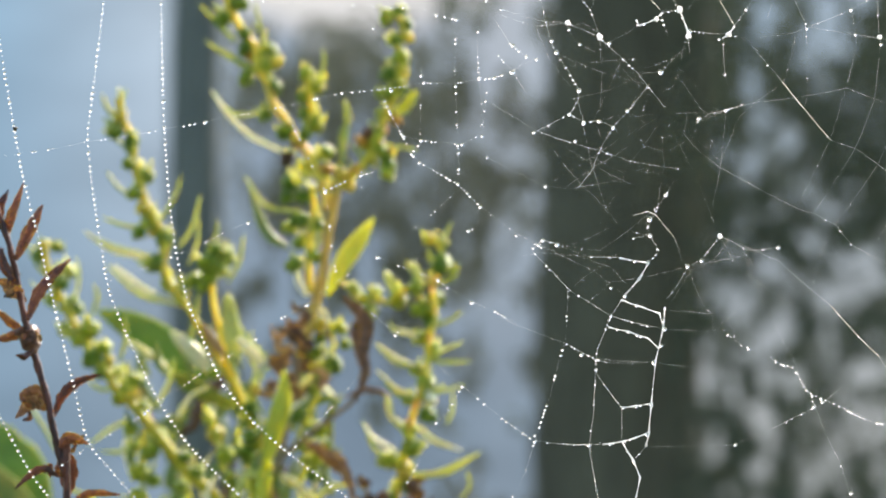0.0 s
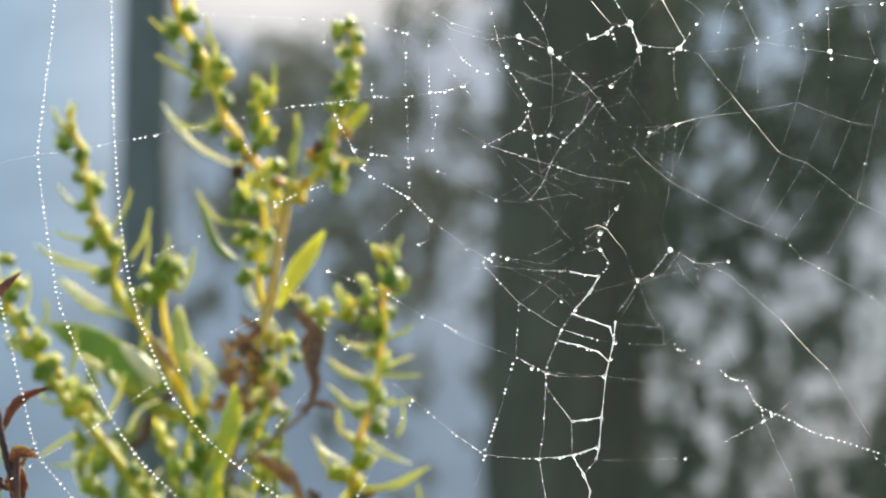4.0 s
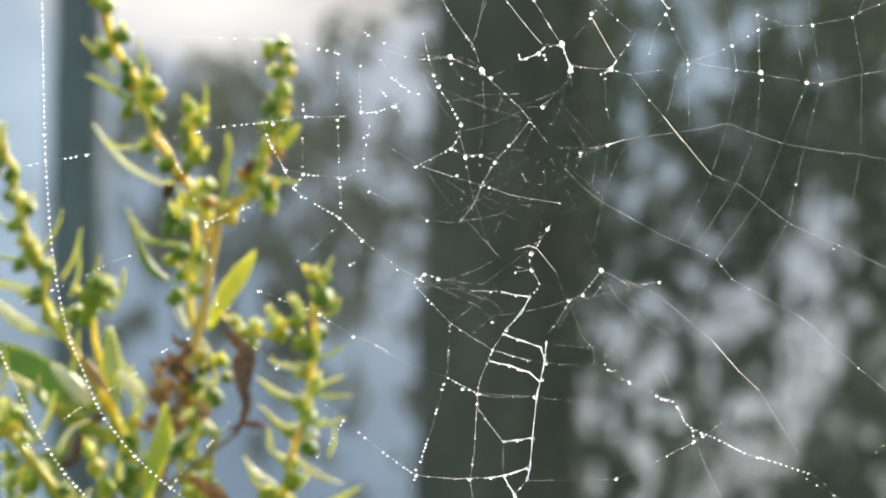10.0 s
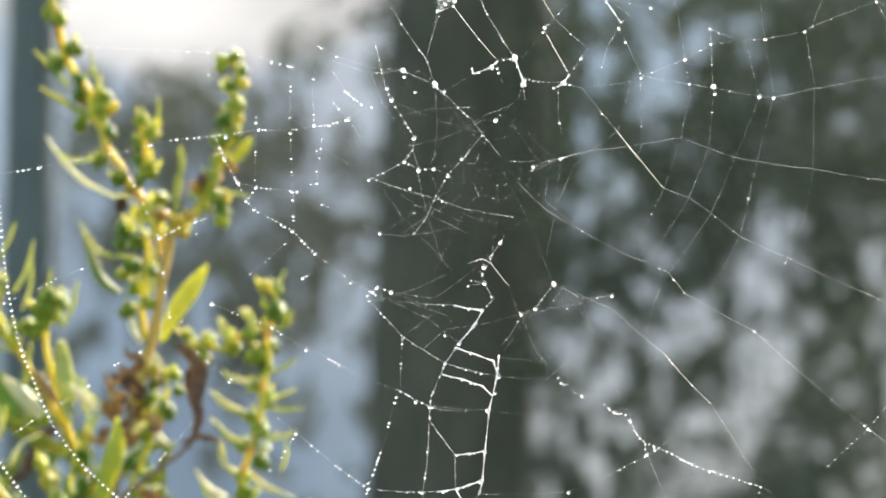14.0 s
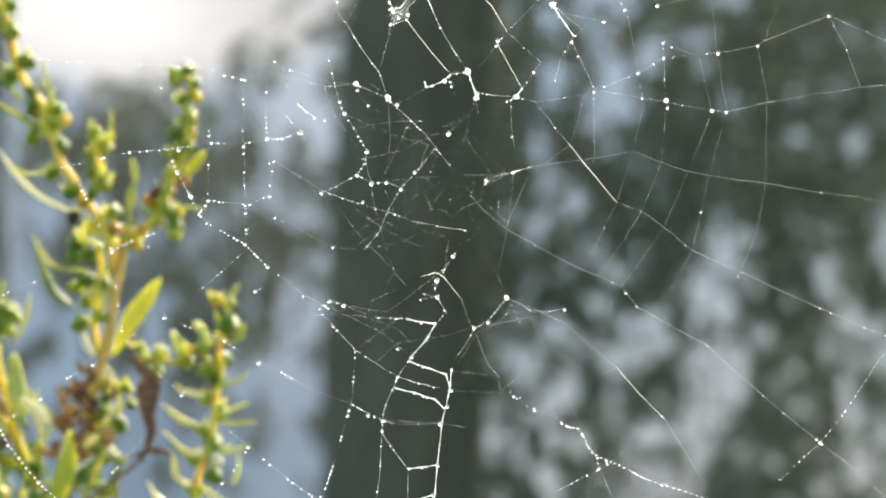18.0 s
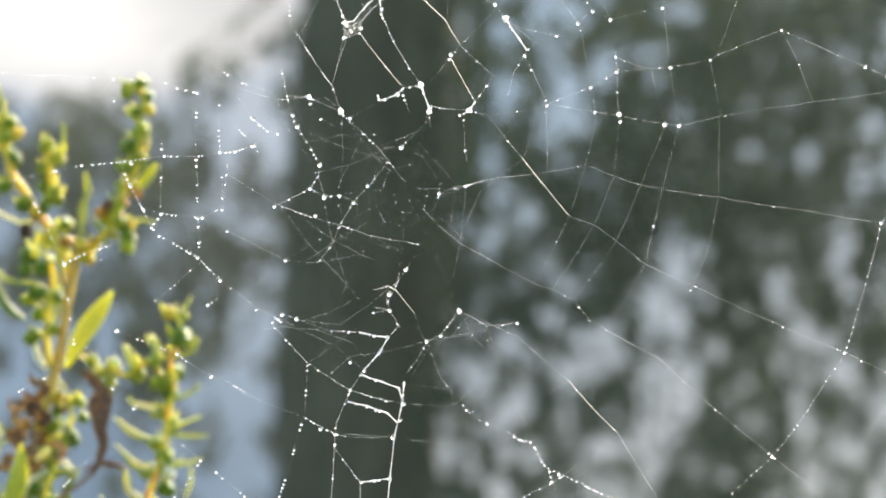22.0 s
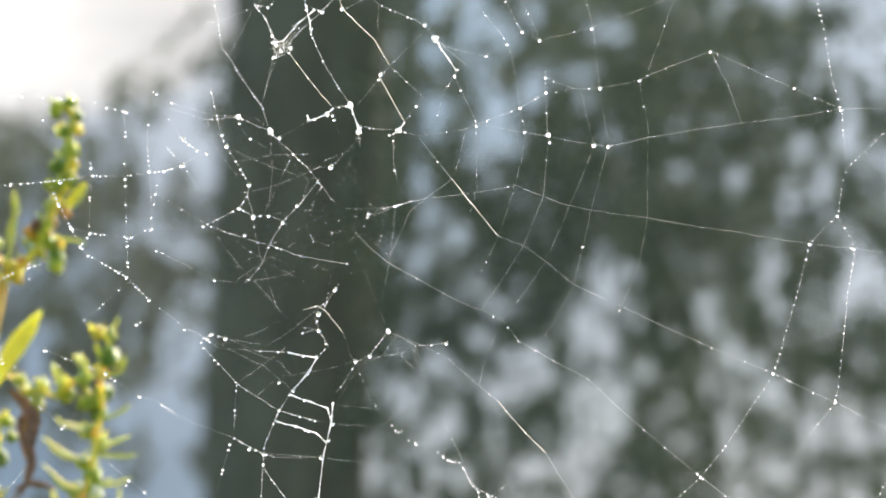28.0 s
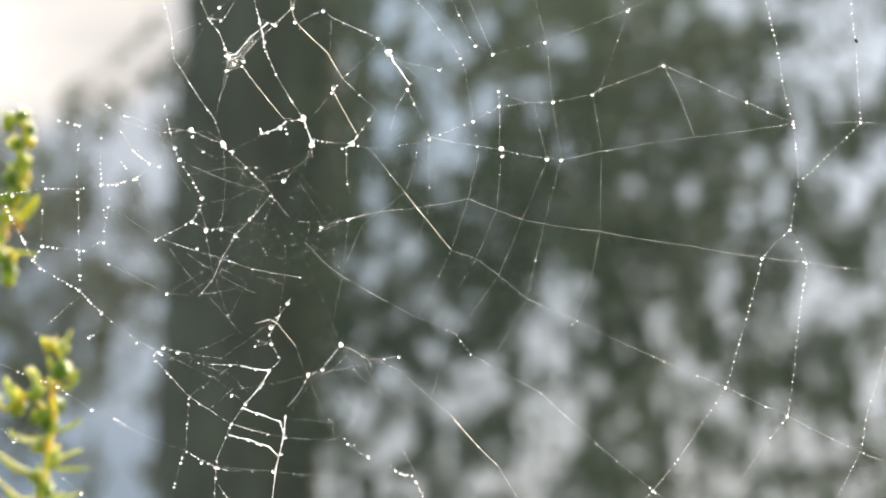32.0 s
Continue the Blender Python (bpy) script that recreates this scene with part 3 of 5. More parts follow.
# the low upright spray with its side shoot
s4 = stalk(green, STEM, 11, 17, 768, 422, 780, 446, 774, 484, 764, 512, 769, 552, 760, 602, 755, 644, 741, 702, 727, 744, 720, 800, 706, 852, 690, 910, 640, 1030, 560, 1150, 505, 1260)
heads_at(s4, 783, 430, 22, 779, 466, 37, 771, 530, 37, 744, 550, 27, 764, 566, 31, 744, 600, 27, 766, 620, 34, 739, 655, 27, 753, 676, 34, 724, 706, 29, 756, 735, 31, 725, 760, 32, 728, 792, 35, 688, 815, 34, 718, 860, 30, 690, 880, 28)
heads_at(s4, 760, 425, 27, 766, 498, 20, 715, 832, 29, 698, 872, 25, meshes=GOLD_HEADS)
heads_at(s4, 756, 704, 27, meshes=PALE_HEADS, label="pale bleached flower head")
s4b = stalk(green, STEM, 10, 14, 606, 500, 638, 528, 664, 528, 688, 536, 706, 522, 726, 510, 744, 530, 762, 556)
heads_at(s4b, 638, 528, 30, 665, 520, 31, 656, 550, 26, 705, 530, 37, 735, 510, 27, 625, 510, 22)
# the leaning spray
s5 = stalk(green, STEM, 16, 24, 80, 428, 86, 475, 106, 520, 128, 562, 150, 600, 168, 632, 192, 660, 208, 688, 242, 722, 275, 762, 340, 840, 400, 900, 470, 1060)
heads_at(s5, 75, 455, 29, 103, 440, 23, 118, 484, 34, 113, 504, 26, 95, 532, 25, 131, 545, 37, 120, 585, 30, 161, 585, 37, 144, 602, 27, 186, 618, 30, 166, 637, 36, 206, 665, 36, 180, 662, 22, 241, 676, 30, 215, 706, 30, 256, 722, 29, 236, 760, 30, 290, 770, 28, 270, 800, 30)
heads_at(s5, 240, 700, 24, 195, 640, 22, meshes=GOLD_HEADS)
s6 = stalk(green, STEM, 10, 16, 392, 436, 381, 472, 378, 530, 392, 590, 408, 650, 440, 740)
heads_at(s6, 368, 467, 36, 381, 445, 31, 401, 456, 33, 372, 492, 31, 396, 482, 22, 362, 510, 24)
s7 = stalk(green, YOUNG, 8, 14, 585, 570, 590, 620, 575, 670, 548, 730, 520, 800)
heads_at(s7, 590, 645, 35, 570, 660, 31, 555, 625, 25, 556, 690, 29, 602, 582, 23, 566, 600, 22, 612, 610, 22)
heads_at(s7, 566, 575, 25, 560, 650, 22, meshes=GOLD_HEADS)
s8 = stalk(green, YOUNG, 8, 14, 268, 740, 256, 790, 254, 830, 262, 880, 290, 940, 380, 1040)
heads_at(s8, 250, 836, 35, 270, 800, 26, 240, 790, 24, 275, 850, 27, 245, 880, 28)
s9 = stalk(green, YOUNG, 8, 14, 380, 745, 388, 790, 402, 840, 430, 900, 470, 1000)
heads_at(s9, 400, 805, 35, 372, 740, 26, 410, 850, 28, 420, 880, 28)
heads_at(s9, 384, 770, 31, meshes=GOLD_HEADS)
s10 = stalk(green, YOUNG, 8, 14, 450, 700, 456, 760, 448, 830, 455, 900, 478, 1000)
heads_at(s10, 440, 720, 27, 468, 770, 24, 436, 800, 28, 462, 855, 28, 445, 740, 22)
heads_at(s10, 466, 784, 27, 452, 690, 22, meshes=GOLD_HEADS)

# the thicket at the foot of the sprays: short leaves and loose heads on side shoots
for n in range(46):
    u, v = plant_rnd.uniform(225, 600), plant_rnd.uniform(640, 960)
    a = plant_rnd.uniform(-2.6, -0.5)
    d = P_DEPTH + plant_rnd.uniform(-0.01, 0.04)
    ln = plant_rnd.uniform(40, 95)
    uv = (u, v, u + ln * 0.55 * math.cos(a), v + ln * 0.55 * math.sin(a), u + ln * math.cos(a + 0.3), v + ln * math.sin(a + 0.3))
    leaf(green, plant_rnd.choice((BLADE, DULL, DULL, PALE)), plant_rnd.uniform(10, 22), *uv, depth=d)
for n in range(38):
    u, v = plant_rnd.uniform(225, 590), plant_rnd.uniform(720, 980)
    a, ln = plant_rnd.uniform(-2.5, -0.6), plant_rnd.uniform(60, 120)
    uv = (u, v, u + ln * 0.5 * math.cos(a), v + ln * 0.5 * math.sin(a), u + ln * math.cos(a + 0.2), v + ln * math.sin(a + 0.2))
    leaf(green, DRY if n % 6 == 0 else DULL, plant_rnd.uniform(14, 32), *uv, depth=P_DEPTH + plant_rnd.uniform(0.04, 0.1))
for n in range(5):
    u, v = plant_rnd.uniform(240, 600), plant_rnd.uniform(690, 820)
    shoot = stalk(green, YOUNG, 6, 11, u, v, u + plant_rnd.uniform(-15, 15), v + 50, u * 0.85 + 70, v + 120, u * 0.6 + 190, v + 230, depth=P_DEPTH + plant_rnd.uniform(0.01, 0.04))
    for m in range(4):
        heads_at(shoot, u + plant_rnd.uniform(-20, 20), v + 26 * m, plant_rnd.uniform(22, 34))

# narrow curved leaves
leaf(green, BLADE, 15, 205, 215, 190, 195, 182, 172); leaf(green, BLADE, 15, 212, 200, 216, 180, 222, 160)
leaf(green, BLADE, 14, 232, 270, 205, 250, 178, 232); leaf(green, BLADE, 15, 250, 355, 215, 338, 188, 305)
leaf(green, BLADE, 14, 262, 405, 222, 402, 182, 388); leaf(green, BLADE, 16, 268, 455, 205, 440, 152, 415)
leaf(green, BLADE, 14, 282, 395, 308, 352, 322, 312); leaf(green, BLADE, 16, 310, 540, 248, 522, 190, 470)
leaf(green, BLADE, 15, 318, 440, 342, 400, 355, 345); leaf(green, BLADE, 13, 335, 470, 350, 430, 352, 385)
leaf(green, BLADE, 14, 370, 440, 384, 415, 385, 392); leaf(green, BLADE, 15, 405, 500, 425, 460, 432, 415)
leaf(green, BLADE, 17, 415, 75, 385, 45, 350, 10); leaf(green, BLADE, 18, 448, 130, 410, 105, 360, 75)
leaf(green, PALE, 20, 500, 270, 440, 240, 400, 200, 372, 160); leaf(green, BLADE, 14, 470, 200, 420, 205, 398, 190)
leaf(green, BLADE, 16, 530, 375, 470, 365, 432, 310); leaf(green, DULL, 20, 510, 440, 470, 410, 440, 330)
leaf(green, BLADE, 14, 600, 300, 612, 240, 608, 180); leaf(green, BLADE, 13, 690, 260, 718, 262, 738, 268)
leaf(green, BLADE, 16, 700, 210, 725, 190, 738, 165); leaf(green, BLADE, 12, 450, 40, 462, 60, 448, 0)
leaf(green, BLADE, 13, 650, 310, 640, 280, 622, 255); leaf(green, BLADE, 12, 566, 150, 572, 110, 570, 88)
leaf(green, BLADE, 16, 748, 655, 700, 640, 665, 610); leaf(green, BLADE, 16, 738, 712, 700, 695, 672, 660)
leaf(green, BLADE, 14, 728, 770, 698, 745, 688, 700); leaf(green, BLADE, 16, 712, 828, 668, 800, 642, 750)
leaf(green, BLADE, 13, 758, 640, 800, 642, 834, 640); leaf(green, BLADE, 13, 750, 700, 790, 690, 822, 680)
leaf(green, PALE, 17, 748, 760, 780, 785, 818, 798); leaf(green, BLADE, 11, 725, 838, 790, 838, 850, 800)
leaf(green, BLADE, 14, 770, 480, 795, 480, 812, 465); leaf(green, BLADE, 13, 772, 500, 800, 495, 808, 470)
leaf(green, BLADE, 13, 765, 580, 800, 565, 818, 550); leaf(green, BLADE, 13, 760, 630, 795, 615, 820, 605)
leaf(green, BLADE, 14, 700, 510, 690, 490, 680, 478); leaf(green, BLADE, 14, 745, 500, 740, 480, 728, 460)
leaf(green, BLADE, 13, 790, 750, 800, 725, 800, 690); leaf(green, BLADE, 13, 742, 590, 700, 585, 690, 570)
leaf(green, BLADE, 13, 815, 882, 830, 860, 825, 830); leaf(green, BLADE, 15, 105, 500, 75, 480, 50, 440)
leaf(green, BLADE, 14, 130, 560, 90, 540, 58, 500); leaf(green, BLADE, 14, 140, 520, 142, 490, 138, 460)
leaf(green, BLADE, 15, 175, 610, 130, 600, 100, 575); leaf(green, BLADE, 15, 215, 640, 225, 600, 222, 560)
leaf(green, BLADE, 15, 280, 720, 300, 680, 312, 635); leaf(green, BLADE, 14, 240, 740, 200, 760, 160, 790)
leaf(green, BLADE, 14, 165, 560, 175, 530, 170, 505); leaf(green, BLADE, 15, 205, 690, 180, 690, 160, 675)
leaf(green, BLADE, 15, 255, 780, 220, 800, 180, 800); leaf(green, BLADE, 15, 120, 860, 160, 880, 210, 905)
leaf(green, BLADE, 14, 60, 720, 90, 770, 110, 810); leaf(green, PALE, 18, 470, 830, 520, 850, 560, 882)
leaf(green, BLADE, 14, 480, 640, 440, 600, 412, 560); leaf(green, BLADE, 15, 470, 740, 450, 700, 452, 650)
leaf(green, PALE, 27, 212, 212, 212, 188, 211, 158); leaf(green, PALE, 22, 200, 205, 188, 190, 181, 170)
leaf(green, PALE, 22, 330, 545, 262, 516, 200, 470); leaf(green, PALE, 22, 268, 458, 205, 446, 150, 412)
leaf(green, BLADE, 20, 606, 285, 604, 245, 616, 210, 610, 174); leaf(green, BROAD, 20, 700, 200, 722, 182, 736, 160, flat=0.2)
leaf(green, PALE, 21, 735, 650, 700, 635, 664, 608); leaf(green, PALE, 20, 728, 698, 700, 688, 666, 655)
leaf(green, PALE, 20, 715, 752, 690, 735, 683, 695); leaf(green, PALE, 20, 700, 798, 660, 775, 640, 745)
leaf(green, PALE, 24, 740, 755, 770, 780, 812, 797); leaf(green, PALE, 22, 752, 598, 720, 590, 692, 582)
leaf(green, BLADE, 20, 715, 838, 770, 838, 850, 800); leaf(green, BLADE, 20, 752, 505, 735, 485, 718, 462)
leaf(green, BLADE, 20, 785, 500, 802, 490, 810, 468); leaf(green, BLADE, 18, 695, 520, 688, 500, 680, 482)
leaf(green, PALE, 26, 542, 522, 530, 500, 524, 470); leaf(green, PALE, 24, 580, 562, 564, 545, 556, 530)
leaf(green, PALE, 28, 480, 836, 520, 855, 560, 890); leaf(green, BLADE, 22, 335, 620, 345, 570, 352, 520)
# broader leaves
leaf(green, BROAD, 38, 578, 525, 605, 470, 635, 425, 661, 386, flat=0.1)
leaf(green, BROAD, 36, 470, 830, 486, 764, 502, 708, 504, 655, flat=0.14, depth=0.752)
leaf(green, BROAD, 30, 466, 890, 468, 850, 480, 808, flat=0.14, depth=0.756)
leaf(green, LOW_LEAF, 66, 390, 665, 320, 632, 250, 586, 176, 552, flat=0.1, depth=0.81)
leaf(green, PALE, 60, 374, 656, 340, 622, 303, 586, flat=0.25, depth=0.762)
leaf(green, DRY_TAN, 20, 400, 634, 378, 604, 356, 572, flat=0.25, depth=0.76)
# added pale blade: stands in for the highlight on the broad leaf's pale underside
leaf(green, PALE, 30, 296, 648, 262, 626, 226, 602, flat=0.3, depth=0.79)
leaf(green, BLADE, 62, 420, 634, 410, 580, 404, 520, flat=0.16, depth=0.768)
leaf(green, PALE, 44, 466, 646, 446, 624, 420, 598, flat=0.25, depth=0.765)
leaf(green, DULL, 34, 420, 720, 350, 690, 290, 650, flat=0.12, depth=0.79)
leaf(green, PALE, 22, 545, 525, 530, 505, 522, 480, flat=0.2); leaf(green, PALE, 20, 580, 570, 562, 545, 555, 530, flat=0.2)

# the dry twig with withered leaves at the middle of the plant
dry = bare("dry_twig", (at(520, 900, 0.78).x, EYE.y + 0.78, 0))
tagged(dry, "withered brown twig with curled dead leaves between green stems", "twig")
stalk(dry, TWIG, 9, 15, 640, 560, 648, 610, 640, 665, 628, 706, 570, 752, 510, 800, 478, 850, 466, 930, root=0.01, depth=0.762, name="stem")
stalk(dry, TWIG, 8, 10, 545, 540, 540, 590, 525, 650, 510, 700, 498, 790, depth=0.78, name="stem", wob=0.4)
dry_rnd = random.Random(5)
CURLED = []
for _d in BROWN_HEADS:
    _c = _d.copy()
    _c.materials[0] = DARK_DRY
    for _v in _c.vertices:
        _v.co *= 1 + 0.55 * noise.noise(_v.co * 2.6)
    CURLED.append(_c)
RED_HEADS = []
for _d in CURLED:
    _c = _d.copy()
    _c.materials[0] = RED_HUSK
    RED_HEADS.append(_c)
for n in range(30):
    f = dry_rnd.random()
    u, v = 548 - 45 * f + dry_rnd.gauss(0, 15), 545 + 140 * f + dry_rnd.gauss(0, 12)
    a, ln = dry_rnd.uniform(0.4, 2.9), dry_rnd.uniform(12, 26)
    withered(dry, DRY, dry_rnd.uniform(9, 19), u, v, u + ln * math.cos(a), v + ln * math.sin(a), u + 1.7 * ln * math.cos(a + 0.8), v + 1.7 * ln * math.sin(a + 0.8), depth=0.755 + dry_rnd.uniform(0, 0.025))
withered(dry, DRY, 27, 606, 526, 632, 548, 648, 580, 640, 622, 646, 660, 630, 712, depth=0.755)
withered(dry, DRY, 17, 640, 560, 628, 590, 634, 640, depth=0.758)
withered(dry, DRY, 30, 540, 784, 580, 806, 612, 838, 626, 890, depth=0.755)
leaf(dry, DRY, 12, 690, 700, 650, 690, 610, 705, depth=0.755, flat=0.5)
for n in range(16):
    u, v, a = dry_rnd.uniform(628, 778), dry_rnd.uniform(850, 905), dry_rnd.uniform(0, 6.28)
    withered(dry, DRY, dry_rnd.uniform(14, 26), u, v, u + 14 * math.cos(a), v + 14 * math.sin(a), u + 26 * math.cos(a + 0.7), v + 26 * math.sin(a + 0.7), depth=0.755 + dry_rnd.uniform(0, 0.02))
stalk(dry, TWIG, 6, 10, 650, 860, 640, 900, 560, 960, 480, 1000, depth=0.78, name="stem")

for u, v, w in ((525, 596, 30), (541, 566, 22), (513, 624, 20), (486, 641, 24), (536, 642, 24), (481, 682, 18)):
    ob = set_under(part("husk", CURLED[dry_rnd.randrange(2)], DARK_DRY), dry)
    ob.location = at(u, v, 0.765 + dry_rnd.uniform(0, 0.02))
    k = w * 0.775 / F / 2
    ob.scale = (k * dry_rnd.uniform(0.7, 1.0), k, k * dry_rnd.uniform(0.9, 1.2))
    ob.rotation_euler = (dry_rnd.uniform(-1, 1), dry_rnd.uniform(-1, 1), dry_rnd.uniform(0, 6))

# the broad leaf low at the edge
low = bare("broad_leaved_plant", (at(20, 900, 0.86).x, EYE.y + 0.86, 0))
tagged(low, "broad fresh green leaf of a low plant, blurred", "plant")
stalk(low, STEM, 8, 14, -40, 770, -50, 900, root=0.01, depth=0.86)
leaf(low, LOW_LEAF, 120, -60, 760, -12, 800, 45, 850, 95, 930, depth=0.86, flat=0.06)
leaf(low, DULL, 60, -60, 830, -10, 850, 40, 890, 80, 950, depth=0.85, flat=0.08)

# the dark red dried stem
red = bare("dried_stem", (at(120, 900, 0.595).x, EYE.y + 0.595, 0))
tagged(red, "dark red dried stem with withered leaves and seed husks", "dried plant")
R = 0.595
stalk(red, RED, 13, 22, -6, 350, 0, 380, 18, 430, 34, 495, 48, 568, 69, 641, 87, 701, 99, 756, 110, 802, 120, 843, 125, 900, root=0.01, depth=R, wob=0.35)
for w, mat, uv in (
        (24, RED_LEAF, (32, 464, 48, 426, 62, 396, 78, 366)), (20, RED_LEAF, (14, 424, 22, 388, 44, 328)), (18, RED_LEAF, (6, 412, 2, 374, 18, 340)),
        (24, RED_LEAF, (53, 570, 68, 528, 92, 494, 128, 461)), (18, RED_LEAF, (28, 502, 12, 476, 4, 442)), (24, DRY, (50, 538, 26, 514, -4, 498)),
        (17, RED_LEAF, (46, 588, 20, 572, -4, 548)), (19, RED_LEAF, (60, 588, 28, 598, -2, 606)), (12, RED_LEAF, (62, 622, 48, 634, 33, 631)),
        (18, RED_LEAF, (101, 740, 114, 704, 140, 679, 182, 664)), (26, DRY, (88, 704, 66, 696, 40, 702)), (24, DRY, (86, 712, 60, 716, 34, 742)),
        (18, DRY, (88, 728, 70, 716, 52, 706)), (20, RED_LEAF, (112, 794, 128, 776, 162, 787)), (44, RED_LEAF, (114, 800, 124, 832, 129, 876)),
        (15, RED_LEAF, (110, 845, 84, 831, 60, 842, 34, 866)), (15, RED_LEAF, (132, 892, 166, 874, 218, 876)), (14, RED_LEAF, (98, 822, 94, 830, 96, 846))):
    withered(red, mat, w, *uv, depth=R + dry_rnd.uniform(-0.002, 0.002))
for u, v, w, h in ((57, 600, 36, 46), (44, 592, 28, 22), (138, 779, 27, 20), (64, 612, 26, 34)):
    ob = set_under(part("seed_head", RED_HEADS[dry_rnd.randrange(2)], RED_HUSK), red)
    ob.location = at(u, v, R)
    k = R / F / 2
    ob.scale = (k * w, k * w * 0.8, k * h)
    ob.rotation_euler = (dry_rnd.uniform(-0.2, 0.2), dry_rnd.uniform(-0.2, 0.2), dry_rnd.uniform(0, 6))
# small curled husks round its seed heads
for cu, cv, n in ((62, 714, 15), (56, 604, 10), (22, 514, 12), (10, 460, 5), (134, 782, 5)):
    for i in range(n):
        a, ln = dry_rnd.uniform(0, 6.28), dry_rnd.uniform(8, 22)
        u, v = cu + dry_rnd.gauss(0, 8), cv + dry_rnd.gauss(0, 6)
        withered(red, DRY if i % 3 else RED_LEAF, dry_rnd.uniform(6, 12), u, v, u + ln * 0.6 * math.cos(a), v + ln * 0.6 * math.sin(a), u + ln * math.cos(a + 0.7), v + ln * math.sin(a + 0.7), depth=R + dry_rnd.uniform(-0.003, 0.003), name="husk")
# ---- the orb web: every thread in millimetres across and up from the web's datum ----
WEB_Z = EYE.z + 0.55 * math.tan(LIFT)
web = bare("orb_web", (0, 0, WEB_Z))
tagged(web, "torn orb web of pale silk strung with dew drops", "spider web")
web_rnd = random.Random(77)


def on_web(x, z):
    """A place on the web, which bellies a little out of its plane."""
    return Vector((x * 0.001, 0.0008 * noise.noise(Vector((x * 0.05, z * 0.05, 0.3))), z * 0.001 + WEB_Z))


# kinds of thread: radius in mm, drop spacing in mm (least, most), drop radius in mm (least, most)
D = ("dew_thread", 0.004, (0.7, 0.98), (0.135, 0.245))
E = ("edge_thread", 0.0045, (0.7, 1.5), (0.07, 0.13))
S = ("silk_thread", 0.0088, (0.9, 3.4), (0.065, 0.165))
N = ("beaded_thread", 0.003, (0.55, 1.0), (0.1, 0.19))
P = ("spaced_thread", 0.0032, (1.4, 3.2), (0.08, 0.16))
W = ("slack_thread", 0.0032, (1.4, 4.6), (0.09, 0.22))
T = ("fine_thread", 0.0038, (5.0, 16.0), (0.045, 0.1))
V = ("veiled_thread", 0.0035, (0.9, 4.2), (0.08, 0.2))
Q = ("quiet_thread", 0.0062, (2.0, 7.0), (0.06, 0.15))
M = ("long_thread", 0.0068, (7.0, 18.0), (0.05, 0.1))
B = ("matted_silk", 0.013, (4.0, 12.0), (0.04, 0.09))
# threads that catch golden light, put into their silk colour
G = ("goldlit_thread", 0.026, (3.0, 9.0), (0.06, 0.12))
L = ("silk_band", 0.036, (1.6, 4.0), (0.12, 0.24))


def ball():
    b = bmesh.new()
    bmesh.ops.create_icosphere(b, subdivisions=2, radius=1.0)
    vs = [v.co.copy() for v in b.verts]
    fs = [tuple(v.index for v in f.verts) for f in b.faces]
    b.free()
    return vs, fs


BALL_V, BALL_F = ball()
DROP = data_mesh("dew_drop", [v + Vector((0, 0, 0.12 * v.z * abs(v.z))) for v in BALL_V], BALL_F)
DROP.materials.append(DEW)


def silk(kind, *xz):
    name, radius, spacing, drops = kind
    pts = [on_web(xz[i], xz[i + 1]) for i in range(0, len(xz), 2)]
    dense = kind in (D, E, N)
    path = smooth_path(pts, 5) if dense else []
    if not dense:
        for a, b in zip(pts, pts[1:]):
            n = max(2, int((b - a).length / 0.0015))
            for i in range(n):
                f = i / n
                path.append(a.lerp(b, f) + Vector((0, 0, -0.012 * (b - a).length * 4 * f * (1 - f))))
        path.append(pts[-1])
    n = len(path)
    run = [0.0]
    for i in range(n - 1):
        run.append(run[-1] + (path[i + 1] - path[i]).length)
    radii = []
    for i in range(n):
        r = radius * 0.001 * (1 + 0.35 * noise.noise(path[i] * 900))
        if kind is L:
            near = min((path[i] - p).length for p in pts)
            r *= 0.8 + 3.2 * math.exp(-near / 0.0005)
        radii.append(r)
    v, f = tube(path, radii, 6)
    ob = set_under(part(name, data_mesh(name, v, f), GOLDLIT_SILK if kind is G else SILK), web)
    vs, fs = [], []
    s = spacing[0] * 0.001 * web_rnd.random()
    i = 0
    while s < run[-1]:
        while run[i + 1] < s:
            i += 1
        p = path[i].lerp(path[i + 1], (s - run[i]) / max(1e-9, run[i + 1] - run[i]))
        r = web_rnd.uniform(*drops) * 0.001 * (1.25 if web_rnd.random() < 0.08 else 1)
        k = len(vs)
        c = p + Vector((0, 0, -0.25 * r))
        vs += [c + q * r for q in BALL_V]
        fs += [tuple(j + k for j in q) for q in BALL_F]
        gap = web_rnd.uniform(*spacing)
        if not dense and kind is not P and web_rnd.random() < 0.45:
            gap = 0.45 + 0.4 * web_rnd.random() if kind not in (T, M, Q) else gap
        s += gap * 0.001
    if vs:
        beads = part("dew", data_mesh("dew", vs, fs), DEW, kind="stuff")
        beads.parent = ob


def drop(x, z, r):
    ob = set_under(part("dew_drop", DROP, DEW), web)
    ob.location = on_web(x, z) + Vector((0, -0.00005, -0.0002 * r))
    k = r * 0.001 * 0.54
    ob.scale = (k * web_rnd.uniform(0.9, 1.05), k, k * web_rnd.uniform(0.95, 1.2))



def knot(x, z, r):
    """A clot of bundled silk where threads meet."""
    vs = [v * (1 + 0.9 * noise.noise(v * 1.9 + Vector((x, z, 0)))) for v in BALL_V]
    ob = set_under(part("silk_knot", data_mesh("silk_knot", vs, BALL_F), KNOT_SILK), web)
    ob.location = on_web(x, z)
    k = r * 0.001 * 0.5
    ob.scale = (k, k * 0.8, k * 1.1)


